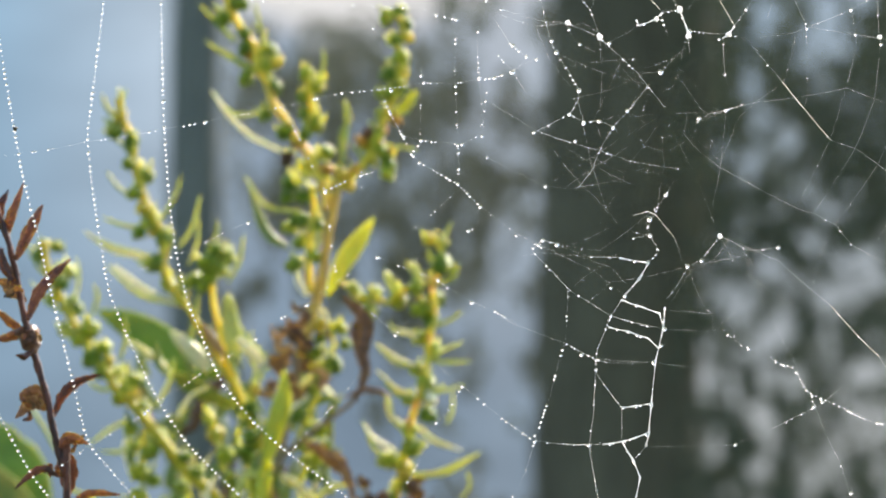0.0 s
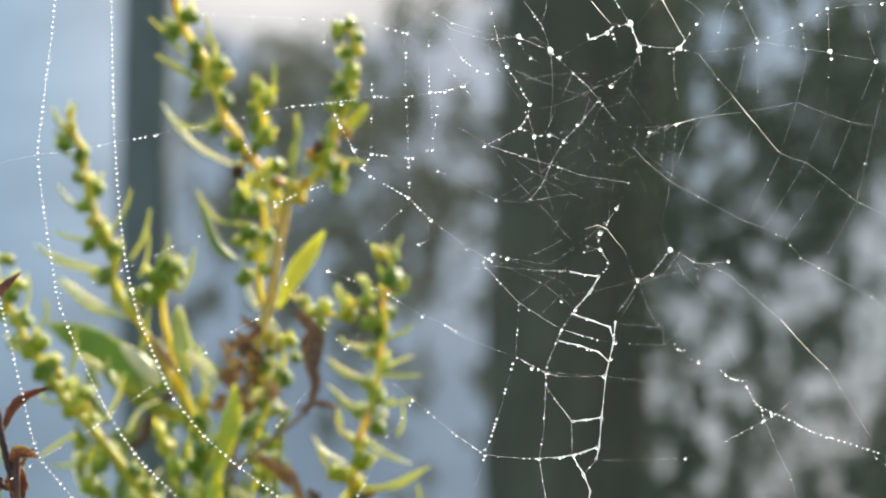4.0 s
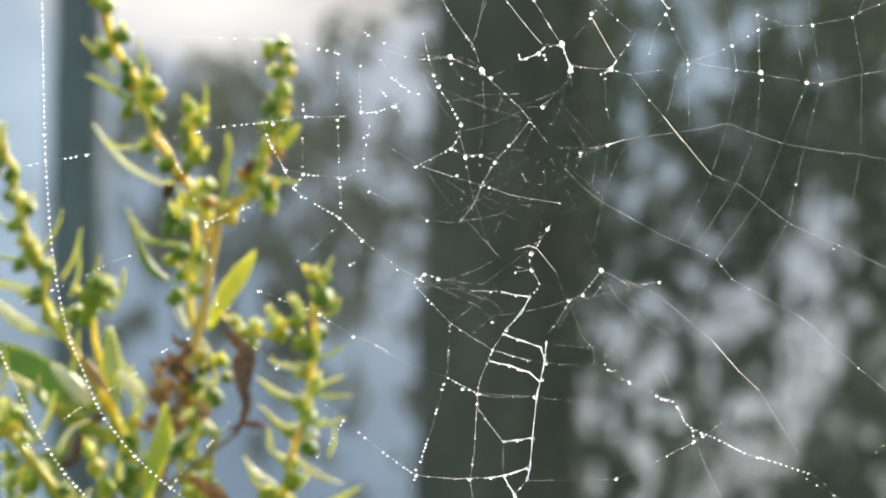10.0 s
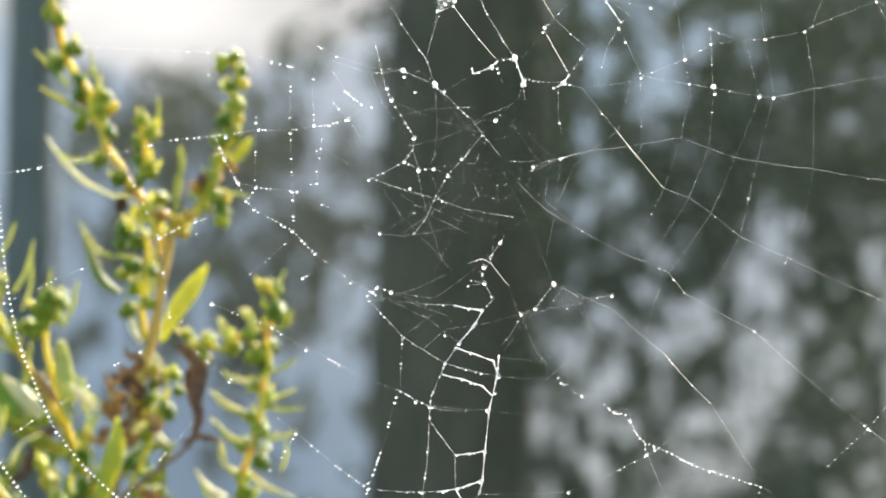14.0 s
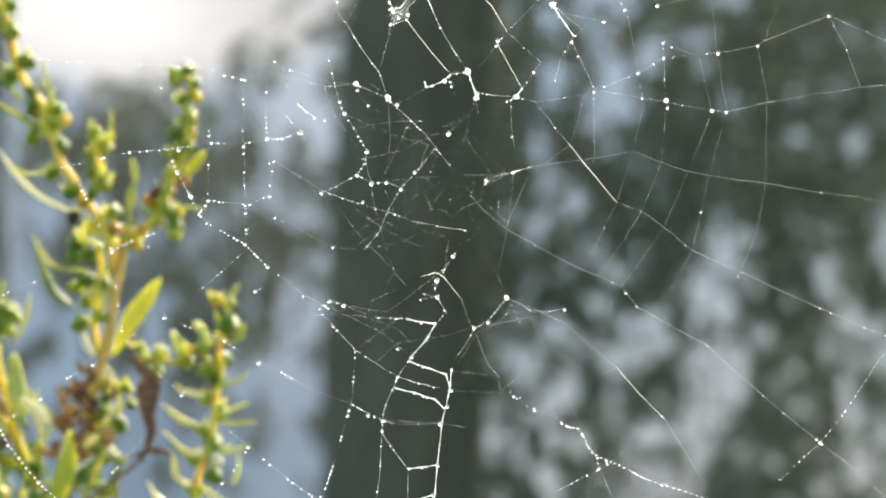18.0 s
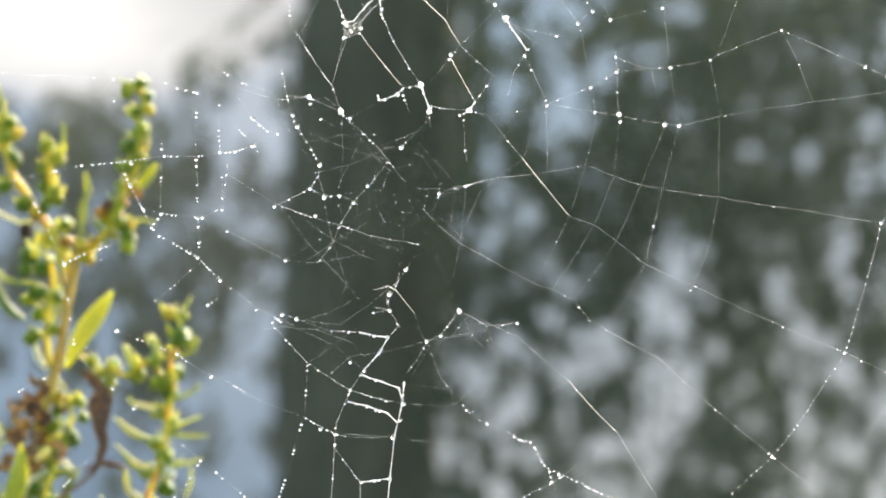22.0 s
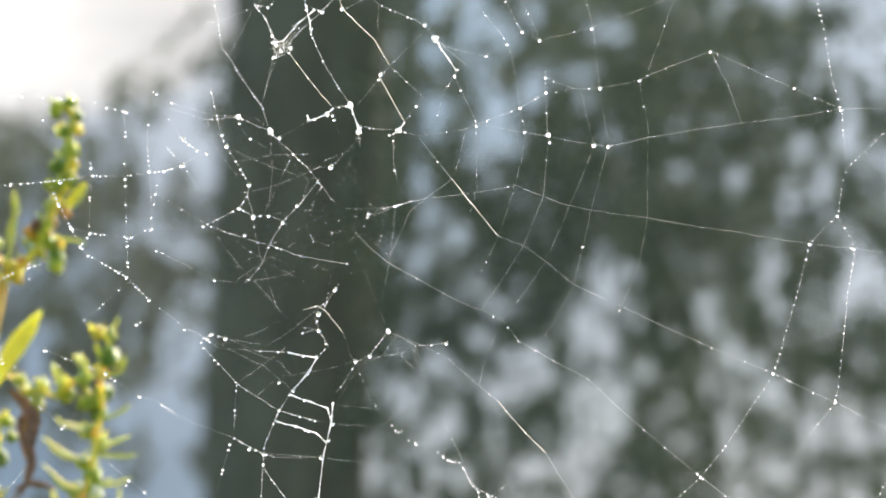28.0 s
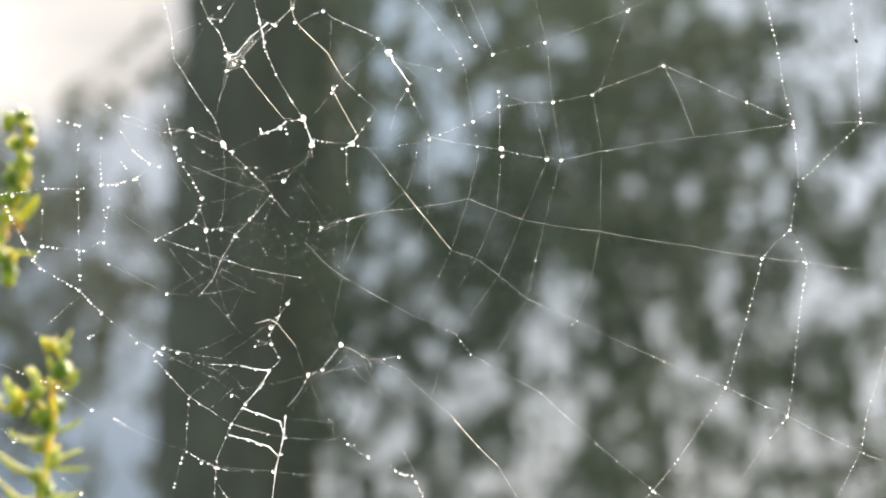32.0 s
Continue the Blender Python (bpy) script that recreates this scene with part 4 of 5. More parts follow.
# the hub, mostly torn away: a few fine spokes and loose cross threads
HUB_X, HUB_Z = 4.6, 11.6
hub_rnd = random.Random(4)
H = ("hub_thread", 0.0017, (2.5, 10.0), (0.04, 0.08))
spokes = []
for x, z in ((-6.83, 10.41), (-4.52, 22.62), (7.96, 22.9), (13.4, 12.05), (16.16, 1.76), (12.38, -6), (3.4, -3.0), (-4.66, -4.4), (-12.3, 1.27)):
    dx, dz = x - HUB_X, z - HUB_Z
    spokes.append((math.atan2(dz, dx), math.hypot(dx, dz)))
spokes.sort()
for a, reach in spokes:
    bow, start = hub_rnd.uniform(-0.08, 0.08), hub_rnd.uniform(1.2, 3.6)
    silk(H, HUB_X + start * math.cos(a), HUB_Z + start * math.sin(a), HUB_X + 0.5 * reach * math.cos(a + bow), HUB_Z + 0.5 * reach * math.sin(a + bow), HUB_X + reach * math.cos(a), HUB_Z + reach * math.sin(a))
for r in (3.4, 5.4, 7.8, 10.4):
    for i, (a, reach) in enumerate(spokes):
        b, reach_b = spokes[(i + 1) % len(spokes)]
        ra, rb = r * hub_rnd.uniform(0.85, 1.15), r * hub_rnd.uniform(0.85, 1.15)
        if ra < reach * 0.95 and rb < reach_b * 0.95 and hub_rnd.random() < 0.5:
            silk(H, HUB_X + ra * math.cos(a), HUB_Z + ra * math.sin(a), HUB_X + rb * math.cos(b), HUB_Z + rb * math.sin(b))

# dark crumbs caught in the threads
CRUMB = material("dark_crumb", (0.02, 0.017, 0.013), (0.09, 0.07, 0.05), 900, 0.7, bump=0.5)


def crumb(x, z, r):
    vs = [Vector((v.x, v.y, v.z * 0.8)) * (1 + 0.5 * noise.noise(v * 1.7 + Vector((x, 0, z)))) * r * 0.001 for v in BALL_V]
    ob = part("plant_crumb", data_mesh("plant_crumb", vs, BALL_F), CRUMB)
    ob.location = on_web(x, z)
    tagged(ob, "tiny dark crumb of plant caught on a dewy thread", "debris", group="crumbs in the web")


crumb(-88.27, 9.96, 0.36)
crumb(86.69, 38.55, 0.30)
crumb(-9.08, -13.42, 0.14)

silk(D, -92.48, 34.29, -91.32, 25.95, -90.66, 22.62, -89.51, 16, -88.35, 9.97, -87.03, 2.81, -84.89, -5.4, -83.74, -10.31, -82.43, -15.21, -79.96, -24.97, -77.5, -34.3, -74.23, -38.76, -70.55, -42.97, -66.06, -48.46)
silk(D, -74.88, 40.49, -75.29, 33.86, -75.62, 28.9, -76.19, 23.14, -76.68, 19.03, -77.26, 13.29, -77.75, 7.97, -76.68, -1.44, -75.7, -7.15, -74.88, -12.04, -73.82, -15.3, -70.95, -21.81, -67.28, -29.11, -62.8, -35.58, -55.48, -42.85, -50.61, -47.69)
silk(D, -67.69, 40.33, -67.36, 28.73, -67.2, 22.14, -67.04, 16.4, -66.79, 9.68, -66.06, 0.05, -65.08, -7.28, -63.78, -12.96, -62.8, -16.21, -61.41, -19.46, -59.54, -23.91, -58.08, -26.74, -53.86, -32, -48.59, -36.69, -40.09, -43.05, -33.64, -47.71)
silk(D, -92.31, -27.3, -90.66, -30.15, -87.36, -36.26, -84.89, -40.33, -82.84, -42.92, -79.14, -48.43)
silk(V, -92.31, 5.52, -89.84, 5.97, -86.95, 6.41, -80.37, 7.44, -77.5, 8.13, -72.59, 8.71, -66.87, 9.85, -61.17, 10.83, -57.92, 11.52, -49.8, 12.97, -44.95, 14.06, -41.31, 14.83, -35.65, 15.35, -29.6, 16.2, -25.58, 16.09, -21.55, 16.72, -19.54, 16.96, -17.12, 17.76, -15.52, 18.57)
silk(V, -49.8, 12.89, -46.56, 6.74, -45.76, 4.7, -43.73, 0.79, -43.33, -1.81, -42.68, -7.48, -42.12, -10.71)
silk(P, -54.67, 28.35, -51.42, 28.06, -44.95, 27.72, -38.48, 27.48, -30.41, 26.99, -27.99, 26.16, -25.17, 25.32)
silk(W, -25.58, 25.73, -25.09, 22.45, -25.25, 18.37, -25.09, 16.09, -24.93, 10.64, -24.77, 6.98, -24.61, 2.93)
silk(W, -21.71, 24.88, -22.03, 22.03, -21.71, 16.89, -21.39, 13.46, -21.31, 9)
silk(W, -30.01, 18.41, -30.01, 16.2, -30.17, 8.64)
silk(W, -36.86, 25.01, -36.7, 21.32)
silk(V, -20.58, 15.09, -20.91, 12.65, -21.31, 8.75)
silk(V, -19.3, 24.87, -17.12, 21.59, -14.95, 19.95, -13.5, 19.54)
silk(V, -17.12, 17.76, -15.52, 18.89, -13.5, 19.54)
silk(V, -36.06, 15.6, -34.44, 11.92, -32.67, 8.66, -31.38, 6.05, -30.25, 4.83, -27.19, 3.11, -24.77, 1.72, -21.55, -1.53, -19.14, -3.4, -16.32, -5.59, -12.7, -7.61)
silk(V, -32.67, 8.66, -30.01, 7.99, -27.19, 7.65, -24.13, 7.39, -21.15, 8.99)
silk(V, -31.38, 6.05, -30.01, 7.83)
silk(T, -20.58, 5.5, -17.12, 3.71, -12.3, 1.27, -8.68, 0.86, -1.45, 2.22)
silk(W, -31.62, -5.12, -30.01, -3.92, -28.15, -2.31, -25.58, 0.1, -24.37, 0.91)
silk(W, -23.56, -5.16, -21.95, -4.36, -21.95, -1.93)
silk(V, -43.73, 0.79, -40.5, 2.39, -38.48, 3.02, -36.06, 3.81)
silk(W, -38.64, 3.83, -38.48, 0.99)
silk(V, -36.22, -8.73, -33.64, -9.79, -29.2, -11.43, -27.59, -12.16)
silk(W, -27.59, -12.16, -22.76, -15.24, -20.34, -16.05, -16.32, -18.23)
silk(V, -41.71, -11.92, -40.09, -13.95, -35.65, -17.84, -33.64, -19.78)
silk(W, -33.64, -19.78, -31.62, -17.62)
silk(V, -49.8, -17.36, -46.16, -15.53, -44.14, -13.52, -39.69, -10.73)
silk(V, -74.88, -12.04, -70.55, -10.63, -66.87, -9.04, -60.76, -6.51, -57.92, -4.92, -54.67, -3.73, -51.42, -2.55)
silk(V, -67.28, -29.11, -64.02, -27.11, -61.17, -25.11, -57.92, -23.12, -53.45, -20.32)
silk(V, -81.6, -38.56, -77.5, -35.75, -75.04, -34.31, -72.59, -32.95, -69.32, -30.87, -67.28, -29.11)
silk(V, -48.59, -36.69, -46.56, -34.04, -43.33, -30.84, -38.48, -25.23)
silk(V, -27.35, -24.47, -24.13, -27.13, -21.95, -28.9, -18.33, -31.87, -13.91, -34.92)
silk(V, -24.13, -27.13, -26.38, -30.89, -27.99, -32.49, -30.41, -38.1, -33.23, -42.9, -34.44, -46.91)
silk(S, -13.91, -34.92, -10.69, -35.32, -6.27, -35.49)
silk(W, -9.08, -13.42, -9.48, -20.49, -10.69, -24.5, -11.49, -27.71, -12.7, -31.32)
silk(V, -12.7, -31.32, -13.91, -34.92, -15.11, -38.92, -17.12, -42.92, -18.33, -46.12)
silk(T, -19.14, -17.26, -13.5, -19.68, -9.48, -21.13)
silk(S, -9.48, -21.13, -5.47, -23.3, -3.46, -23.95)
silk(T, -3.46, -23.95, 2.97, -23.87, 7.39, -24.51, 12.62, -24.74)
silk(S, -14.31, -7.77, -11.49, -10.84, -9.08, -13.42, -6.27, -15.27, -3.05, -17.28, 2.57, -18.89)
silk(T, -16.32, -5.59, -12.7, -7.29, -5.47, -10.85, -1.04, -14.47)
silk(S, -14.31, -7.77, -12.7, -6.4, -10.69, -7.05)
silk(T, -10.69, -7.05, -6.27, -8.83, -2.25, -8.83, 2.17, -9.64)
silk(T, -10.69, -7.05, -4.66, -8.03, -0.64, -5.21, 3.78, -1.57)
silk(T, -9.08, -13.42, -5.47, -10.85, -2.25, -8.43)
silk(T, -6.27, -15.27, -3.05, -12.46, 2.57, -11.65, 7.8, -10.2, 13.83, -9.22)
silk(S, -13.5, 9.21, -9.48, 7.74, -3.86, 6.11, -0.64, 4.89, 6.59, 3.68)
silk(T, -20.34, 13.46, -17.12, 11.41, -13.5, 9.21)
silk(S, -13.1, 28.94, -11.49, 21.98, -10.69, 20.35, -9.08, 17.9, -7.47, 15.04, -7.72, 13.42, -6.83, 10.41)
silk(S, -8.84, 11.63, -6.83, 10.41, -4.66, 10.57, -2.65, 9.76, -0.64, 11.79, 2.57, 15.85)
silk(S, -7.72, 13.42, -8.68, 11.79, -10.69, 10.58, -13.5, 9.21)
silk(S, 5.38, 0.85, 3.78, -1.57, 2.17, -4.8)
silk(S, 2.01, -4, 2.49, -5.85, 3.86, -8.03, 2.25, -9.8)
silk(L, 2.25, -9.8, 0.96, -12.06, -1.21, -14.47)
silk(S, 0.16, -5.37, 2.49, -5.85)
silk(S, -6.27, -8.83, -2.25, -9)
silk(L, -1.85, -9.08, 2.25, -9.8)
silk(S, -1.21, -14.47, -3.05, -17.28, -5.06, -22.1, -5.3, -25.31, -5.63, -31.72, -6.27, -35.49, -5.47, -40.53, -4.82, -43.73, -4.34, -48.53)
silk(L, -1.61, -15.03, 1.37, -16.08, 3.78, -16.96, 4.34, -18.89)
silk(L, -3.46, -18.89, -0.64, -19.53, 2.17, -20.5, 3.7, -21.94)
silk(T, -3.05, -17.28, 0.16, -18.09, 4.18, -19.13)
silk(L, 4.58, -16.08, 4.26, -19.29, 3.21, -23.71, 2.57, -29.72, 2.17, -34.13, 1.77, -35.73)
silk(L, -1.61, -30.28, 0.16, -30.12, 2.57, -29.72)
silk(L, -4.26, -35.49, -1.61, -35.09, 0.32, -34.53, 1.93, -33.97)
silk(S, -1.61, -35.09, -6.27, -35.49)
silk(L, -1.61, -35.09, 0, -37.73, 0.96, -40.13, 0.32, -43.09, -0.48, -47.73)
silk(S, 1.77, -35.73, 0, -37.73)
silk(S, -5.3, -25.31, -1.61, -30.28, -1.61, -35.09)
silk(T, 2.97, -23.87, -5.06, -23.3)
silk(T, 4.34, -19.13, 7.8, -19.37, 11.41, -19.52, 14.63, -16.63)
silk(T, 4.5, -16.48, 7.8, -16.72, 11.25, -17.11, 11.41, -19.52)
silk(S, 12.38, -6, 9.81, -9.23, 7.8, -10.44, 6.19, -13.26, 4.82, -14.87)
silk(S, 12.38, -6, 14.23, -6.8, 16.24, -8.01, 18.65, -7.92, 20.66, -7.59)
silk(T, 16.24, -8.01, 18.25, -14.04)
silk(T, 7.8, -10.44, 9.81, -15.67, 11.25, -17.11)
silk(T, 19.46, -17.26, 22.68, -23.68, 25.09, -28.89)
silk(Q, 25.09, -28.89, 27.51, -34.9, 29.12, -38.1, 30.33, -42.11, 31.54, -46.91)
silk(W, 13.02, -19.68, 16.24, -22.09)
silk(W, 19.62, -23.44, 23.08, -25.28)
silk(S, 23.08, -25.28, 24.29, -27.69, 25.5, -28.89)
silk(N, 23.57, -26.51, 24.38, -27.79, 25.26, -28.35, 26.55, -28.99, 29.37, -30.18, 30.58, -30.9, 33.4, -32.18, 36.63, -33.13, 39.05, -33.93, 41.88, -34.88)
silk(T, 41.88, -34.88, 43.17, -35.76, 43.9, -36.48)
silk(V, 40.82, -35.27, 46.89, -38.86)
silk(S, 19.62, -33.31, 22.68, -31.7, 26.7, -29.69, 29.28, -27.51)
silk(T, 1.77, -35.73, 7.8, -35.73, 14.23, -35.48, 17.85, -34.11)
silk(T, 12.38, -6, 14.63, -10.03, 17.45, -12.44, 22.68, -15.64)
silk(S, -11.19, 48.8, -8.38, 44.65, -6.77, 40.92, -5.16, 38.86, -3.95, 35.98)
silk(B, -3.95, 35.98, -4.2, 34.91, -3.39, 33.51, -1.86, 34.08)
silk(B, -3.95, 35.98, -2.99, 35.15, -1.86, 35.56, -1.86, 34.08)
silk(G, -1.86, 34.08, 0.06, 31.46, 4.08, 26.54)
silk(T, -3.63, 33.51, -4.36, 31.46, -5.96, 26.14)
silk(L, -4.2, 35.57, -2.75, 35.73, -0.74, 38.2, 1.83, 40.34)
silk(B, -3.15, 34.58, -1.38, 36.8, -0.74, 37.37, -1.54, 38.2)
silk(B, -2.99, 34.08, 0.06, 37.62, 4.08, 41.33)
silk(S, -15.05, 47.16, -12.8, 42.18, -11.99, 38.47, -11.59, 34.76, -10.55, 33.52, -7.97, 29.42, -5.72, 26.38, -4.52, 22.7)
silk(T, -16.82, 38.08, -11.99, 38.47, -7.17, 40.51, -5.4, 42.16)
silk(T, -10.55, 33.52, -7.17, 40.1, -3.15, 44.64)
silk(S, -6.77, 40.92, -4.6, 40.67, -2.75, 43.81, -1.94, 46.29)
silk(S, -0.74, 47.95, -0.18, 43.81, 0.47, 40.92, 2.64, 40.09, 5.29, 42.57, 6.49, 46.3)
silk(L, 0.47, 40.92, 1.03, 38.69, 1.27, 36.8)
silk(S, 1.27, 36.8, 3.28, 32.28, 6.9, 26.55)
silk(S, 2.64, 40.09, 1.51, 38.69)
silk(T, -19.63, 27, -18.83, 25.94, -13.6, 24.36)
silk(S, -13.6, 24.36, -9.18, 24.75, -4.52, 22.7)
silk(W, -9.18, 24.51, -7.97, 22.06, -5.16, 20.42)
silk(T, -13.6, 24.36, -11.99, 20.03, -8.78, 15.54)
silk(W, -19.47, 20.63, -16.82, 17.76, -15.05, 14.74)
silk(G, 4.48, 48.78, 5.13, 42.57, 5.69, 40.51, 10.35, 35.99, 12.52, 32.3)
silk(S, 5.69, 40.1, 8.5, 41.75, 9.71, 42.17, 10.92, 41.18, 16.14, 38.9, 17.59, 38.08)
silk(T, 10.92, 41.18, 10.67, 35.99)
silk(Q, 12.52, 32.3, 17.35, 27.81, 16.3, 26.41, 14.7, 24.12)
silk(T, 12.52, 32.3, 11.32, 30.82, 7.94, 26.55)
silk(G, 11.16, 30.49, 14.7, 24.12)
silk(L, 14.7, 24.12, 13.89, 22.97, 12.93, 22.31)
silk(T, 4.08, 26.54, 6.9, 26.55)
silk(L, 6.9, 26.55, 7.94, 23.69, 8.1, 22.3)
silk(S, 8.1, 22.3, 8.34, 20.42)
silk(L, 0.71, 25.07, 1.03, 24.25, 3.28, 25.07, 4.48, 26.13)
silk(S, 4.48, 26.13, 6.9, 26.55)
silk(T, -3.55, 21.64, 0.87, 24.09)
silk(W, 4.08, 26.13, 5.29, 22.46)
silk(S, 7.94, 23.69, 10.51, 23.12, 13.89, 22.97)
silk(Q, 13.09, 22.31, 13.09, 18.4, 13.57, 15.55)
silk(Q, 17.59, 38.08, 19.04, 36.11)
silk(L, 19.04, 36.11, 20.97, 33.16, 22.1, 31.53)
silk(Q, 22.1, 31.53, 21.78, 30.87, 23.39, 27.44, 25, 23.93)
silk(Q, 19.04, 36.11, 23.39, 32.52, 22.1, 31.53)
silk(Q, 19.04, 36.11, 20.97, 34.81, 23.79, 34.25, 26.61, 33.61)
silk(T, 12.52, 32.3, 17.59, 37.42)
silk(Q, 21.78, 30.87, 20.17, 28.24, 19.36, 24.96)
silk(Q, 20.57, 47.19, 22.98, 43.9, 24.03, 42.66, 28.22, 37.33, 29.43, 35.7)
silk(T, 29.43, 35.7, 29.99, 34.06, 31.28, 26.35, 31.85, 22.75, 32.01, 20.55)
silk(Q, 26.61, 47.24, 28.62, 42.95, 31.44, 37.36)
silk(Q, 29.67, 47.27, 30.64, 43.96, 34.1, 36.15)
silk(T, 29.43, 35.7, 31.44, 37.36, 34.1, 36.15, 35.48, 36.42, 41.94, 38.14, 52.46, 42.19, 53.68, 42.8, 64.66, 47.84)
silk(Q, 39.11, 48.21, 41.78, 38.14)
silk(T, 41.78, 38.14, 42.58, 29.26, 43.96, 20.83)
silk(Q, 50.84, 47.56, 52.46, 44.27, 53.68, 42.63)
silk(T, 53.52, 42.46, 49.22, 30.58)
silk(Q, 34.83, 31.63, 34.99, 28.52, 35.15, 22.45, 35.48, 21.39)
silk(Q, 34.83, 30.65, 39.11, 29.05, 42.75, 29.26)
silk(T, 34.99, 28.52, 39.11, 29.05)
silk(T, 39.92, 28.98, 41.78, 21.05)
silk(T, 48.41, 30.32, 49.22, 25.65, 49.79, 22.37, 49.38, 21.79)
silk(Q, 42.75, 29.26, 48.41, 30.32, 49.38, 30.99, 53.27, 32.53, 58.63, 34.6)
silk(Q, 25, 23.93, 27.82, 24.85, 31.28, 26.35, 34.99, 28.52)
silk(M, 25, 23.93, 31.85, 22.75, 35.15, 22.21, 41.78, 21.05, 43.96, 20.83, 49.63, 22.13, 56.52, 23.29, 63.03, 24.21, 77.4, 26.38, 80.19, 26.44, 87.1, 26.6, 93.37, 26.25)
silk(T, 16.55, 22.16, 20.17, 22.67, 23.39, 23.1, 25, 23.93)
silk(Q, 58.63, 34.6, 60.99, 29.94, 63.03, 24.21)
silk(Q, 58.63, 34.6, 63.84, 32.3, 70.37, 29.46, 77.4, 26.38)
silk(T, 23.39, 22.94, 22.58, 19.26, 21.61, 15.99, 17.75, 13.13, 13.41, 12.05)
silk(T, 24.83, 23.76, 25, 13.98, 23.39, 9.5)
silk(T, 31.85, 20.95, 30.48, 15.07, 28.06, 7.66, 25.8, 3.02, 23.22, -2.09)
silk(T, 35.23, 20.98, 34.51, 13.47, 31.6, 6.3, 25.64, -2.89)
silk(T, 41.78, 20.64, 38.3, 12.2, 34.83, 4.13, 28.7, -4.41)
silk(T, 43.72, 20.42, 41.37, 11.66, 38.87, 0.84, 34.67, -6.63)
silk(T, 49.63, 21.96, 49.38, 10.36, 48.01, 3.19, 45.17, -3.33)
silk(T, 13.41, 12.05, 12.52, 3.78, 11.32, -1.88)
silk(T, 12.12, 3.78, 15.34, 11.09, 17.75, 13.13)
silk(E, 72.41, 49.69, 73.8, 43.05, 75.19, 37.26, 76.09, 31.06, 77.4, 26.38, 77.65, 23.25)
silk(Q, 77.65, 23.25, 77.98, 19.14, 77.89, 17.08)
silk(E, 85.53, 50.06, 86.19, 41.7, 86.69, 35.88, 87.1, 26.6)
silk(E, 87.1, 26.6, 85.78, 25.08, 80.6, 20.01, 77.89, 17.08, 76.67, 10.9)
silk(E, 76.67, 10.9, 78.96, 6.19, 78.14, 0.3, 76.75, -11.93, 76.09, -15.84)
silk(Q, 76.09, -15.84, 72, -20.9, 68.73, -25.78)
silk(Q, 76.67, 10.9, 74.45, 8.82, 72.65, 6.83)
silk(E, 72.65, 6.83, 71.18, 1.02, 69.39, -5.11)
silk(E, 69.39, -5.11, 67.26, -11.71, 64.09, -16.52, 60.58, -21.8, 56.76, -26.51, 54.17, -28.86, 51, -31.85)
silk(E, 92.54, 0.53, 90.73, -4.41, 88.42, -12.61, 87.35, -15.88, 86.36, -20.77, 83.07, -27.29, 81.01, -31.36)
silk(Q, 13.89, 22.97, 16.55, 22.16, 21.37, 15.99)
silk(G, 21.37, 15.99, 24.59, 11.94, 28.06, 7.66)
silk(Q, 28.06, 7.66, 31.85, 6.3, 34.83, 4.13, 38.87, 0.84)
silk(M, 38.87, 0.84, 45.98, -2.35, 57.58, -7.67)
silk(Q, 57.58, -7.67, 67.26, -11.71, 76.09, -15.84, 85.95, -20.77, 93.37, -23.54)
silk(M, 8.91, 10.09, 13.41, 12.05, 17.75, 13.13, 25, 13.98, 30.48, 15.07, 34.51, 13.47, 38.3, 12.2, 41.13, 11.66, 49.38, 10.52, 62.21, 8.48, 72.65, 6.83)
silk(Q, 72.65, 6.83, 78.96, 6.19, 85.12, 5.32, 93.37, 4.48)
silk(M, 7.3, 8.63, 9.71, 6.04, 12.52, 3.78, 16.14, 1.77, 23.22, -2.09, 25.64, -2.89)
silk(Q, 25.64, -2.89, 28.7, -4.41, 31.04, -7.46)
silk(M, 31.04, -7.46, 32.25, -8.02, 40.73, -12.65)
silk(Q, 40.73, -12.65, 50.44, -21.3, 56.76, -26.51, 60.58, -29.47, 65.47, -33.88)
silk(M, 15.34, -7.12, 20.57, -9.52, 27.98, -15.94)
silk(G, 27.98, -15.94, 31.44, -19.95, 34.67, -23.15)
silk(M, 34.67, -23.15, 37.49, -27.72, 40.32, -32.37)
silk(T, 25.24, -13.7, 26.2, -9.91, 27.41, -6.67)
silk(T, 15.74, -8.33, 18.56, -15.97)
silk(T, 27.98, -15.94, 24.19, -17.96)
silk(G, 0.22, -3, 2.23, -2.36, 3.43, -3, 6, -6.23)
silk(T, 6, -6.23, 7.05, -9.45, 8.25, -10.82, 5.44, -15.49)
silk(S, 3.83, -8.24, 2.47, -5.83, 0.22, -6.23)
silk(T, -12.64, -8.23, -7.82, -8.64, -3, -10.42, -0.99, -12.67)
silk(T, -15.46, -8.63, -11.84, -8.07, -6.21, -6.23, -3, -4.62)
silk(T, 8.25, -10.82, 11.47, -9.44, 13.88, -6.21)
silk(T, 11.47, -9.44, 16.7, -8.63, 19.11, -7.81)

silk(S, -4.52, 22.62, -1.4, 19.6, 0.9, 17.4, 4.8, 12.4)
silk(T, 0.9, 17.4, 4.18, 17.64, 7.9, 21.4)
silk(S, 8.91, 10.09, 10.92, 11.48, 13.41, 12.05, 16.14, 12.88)

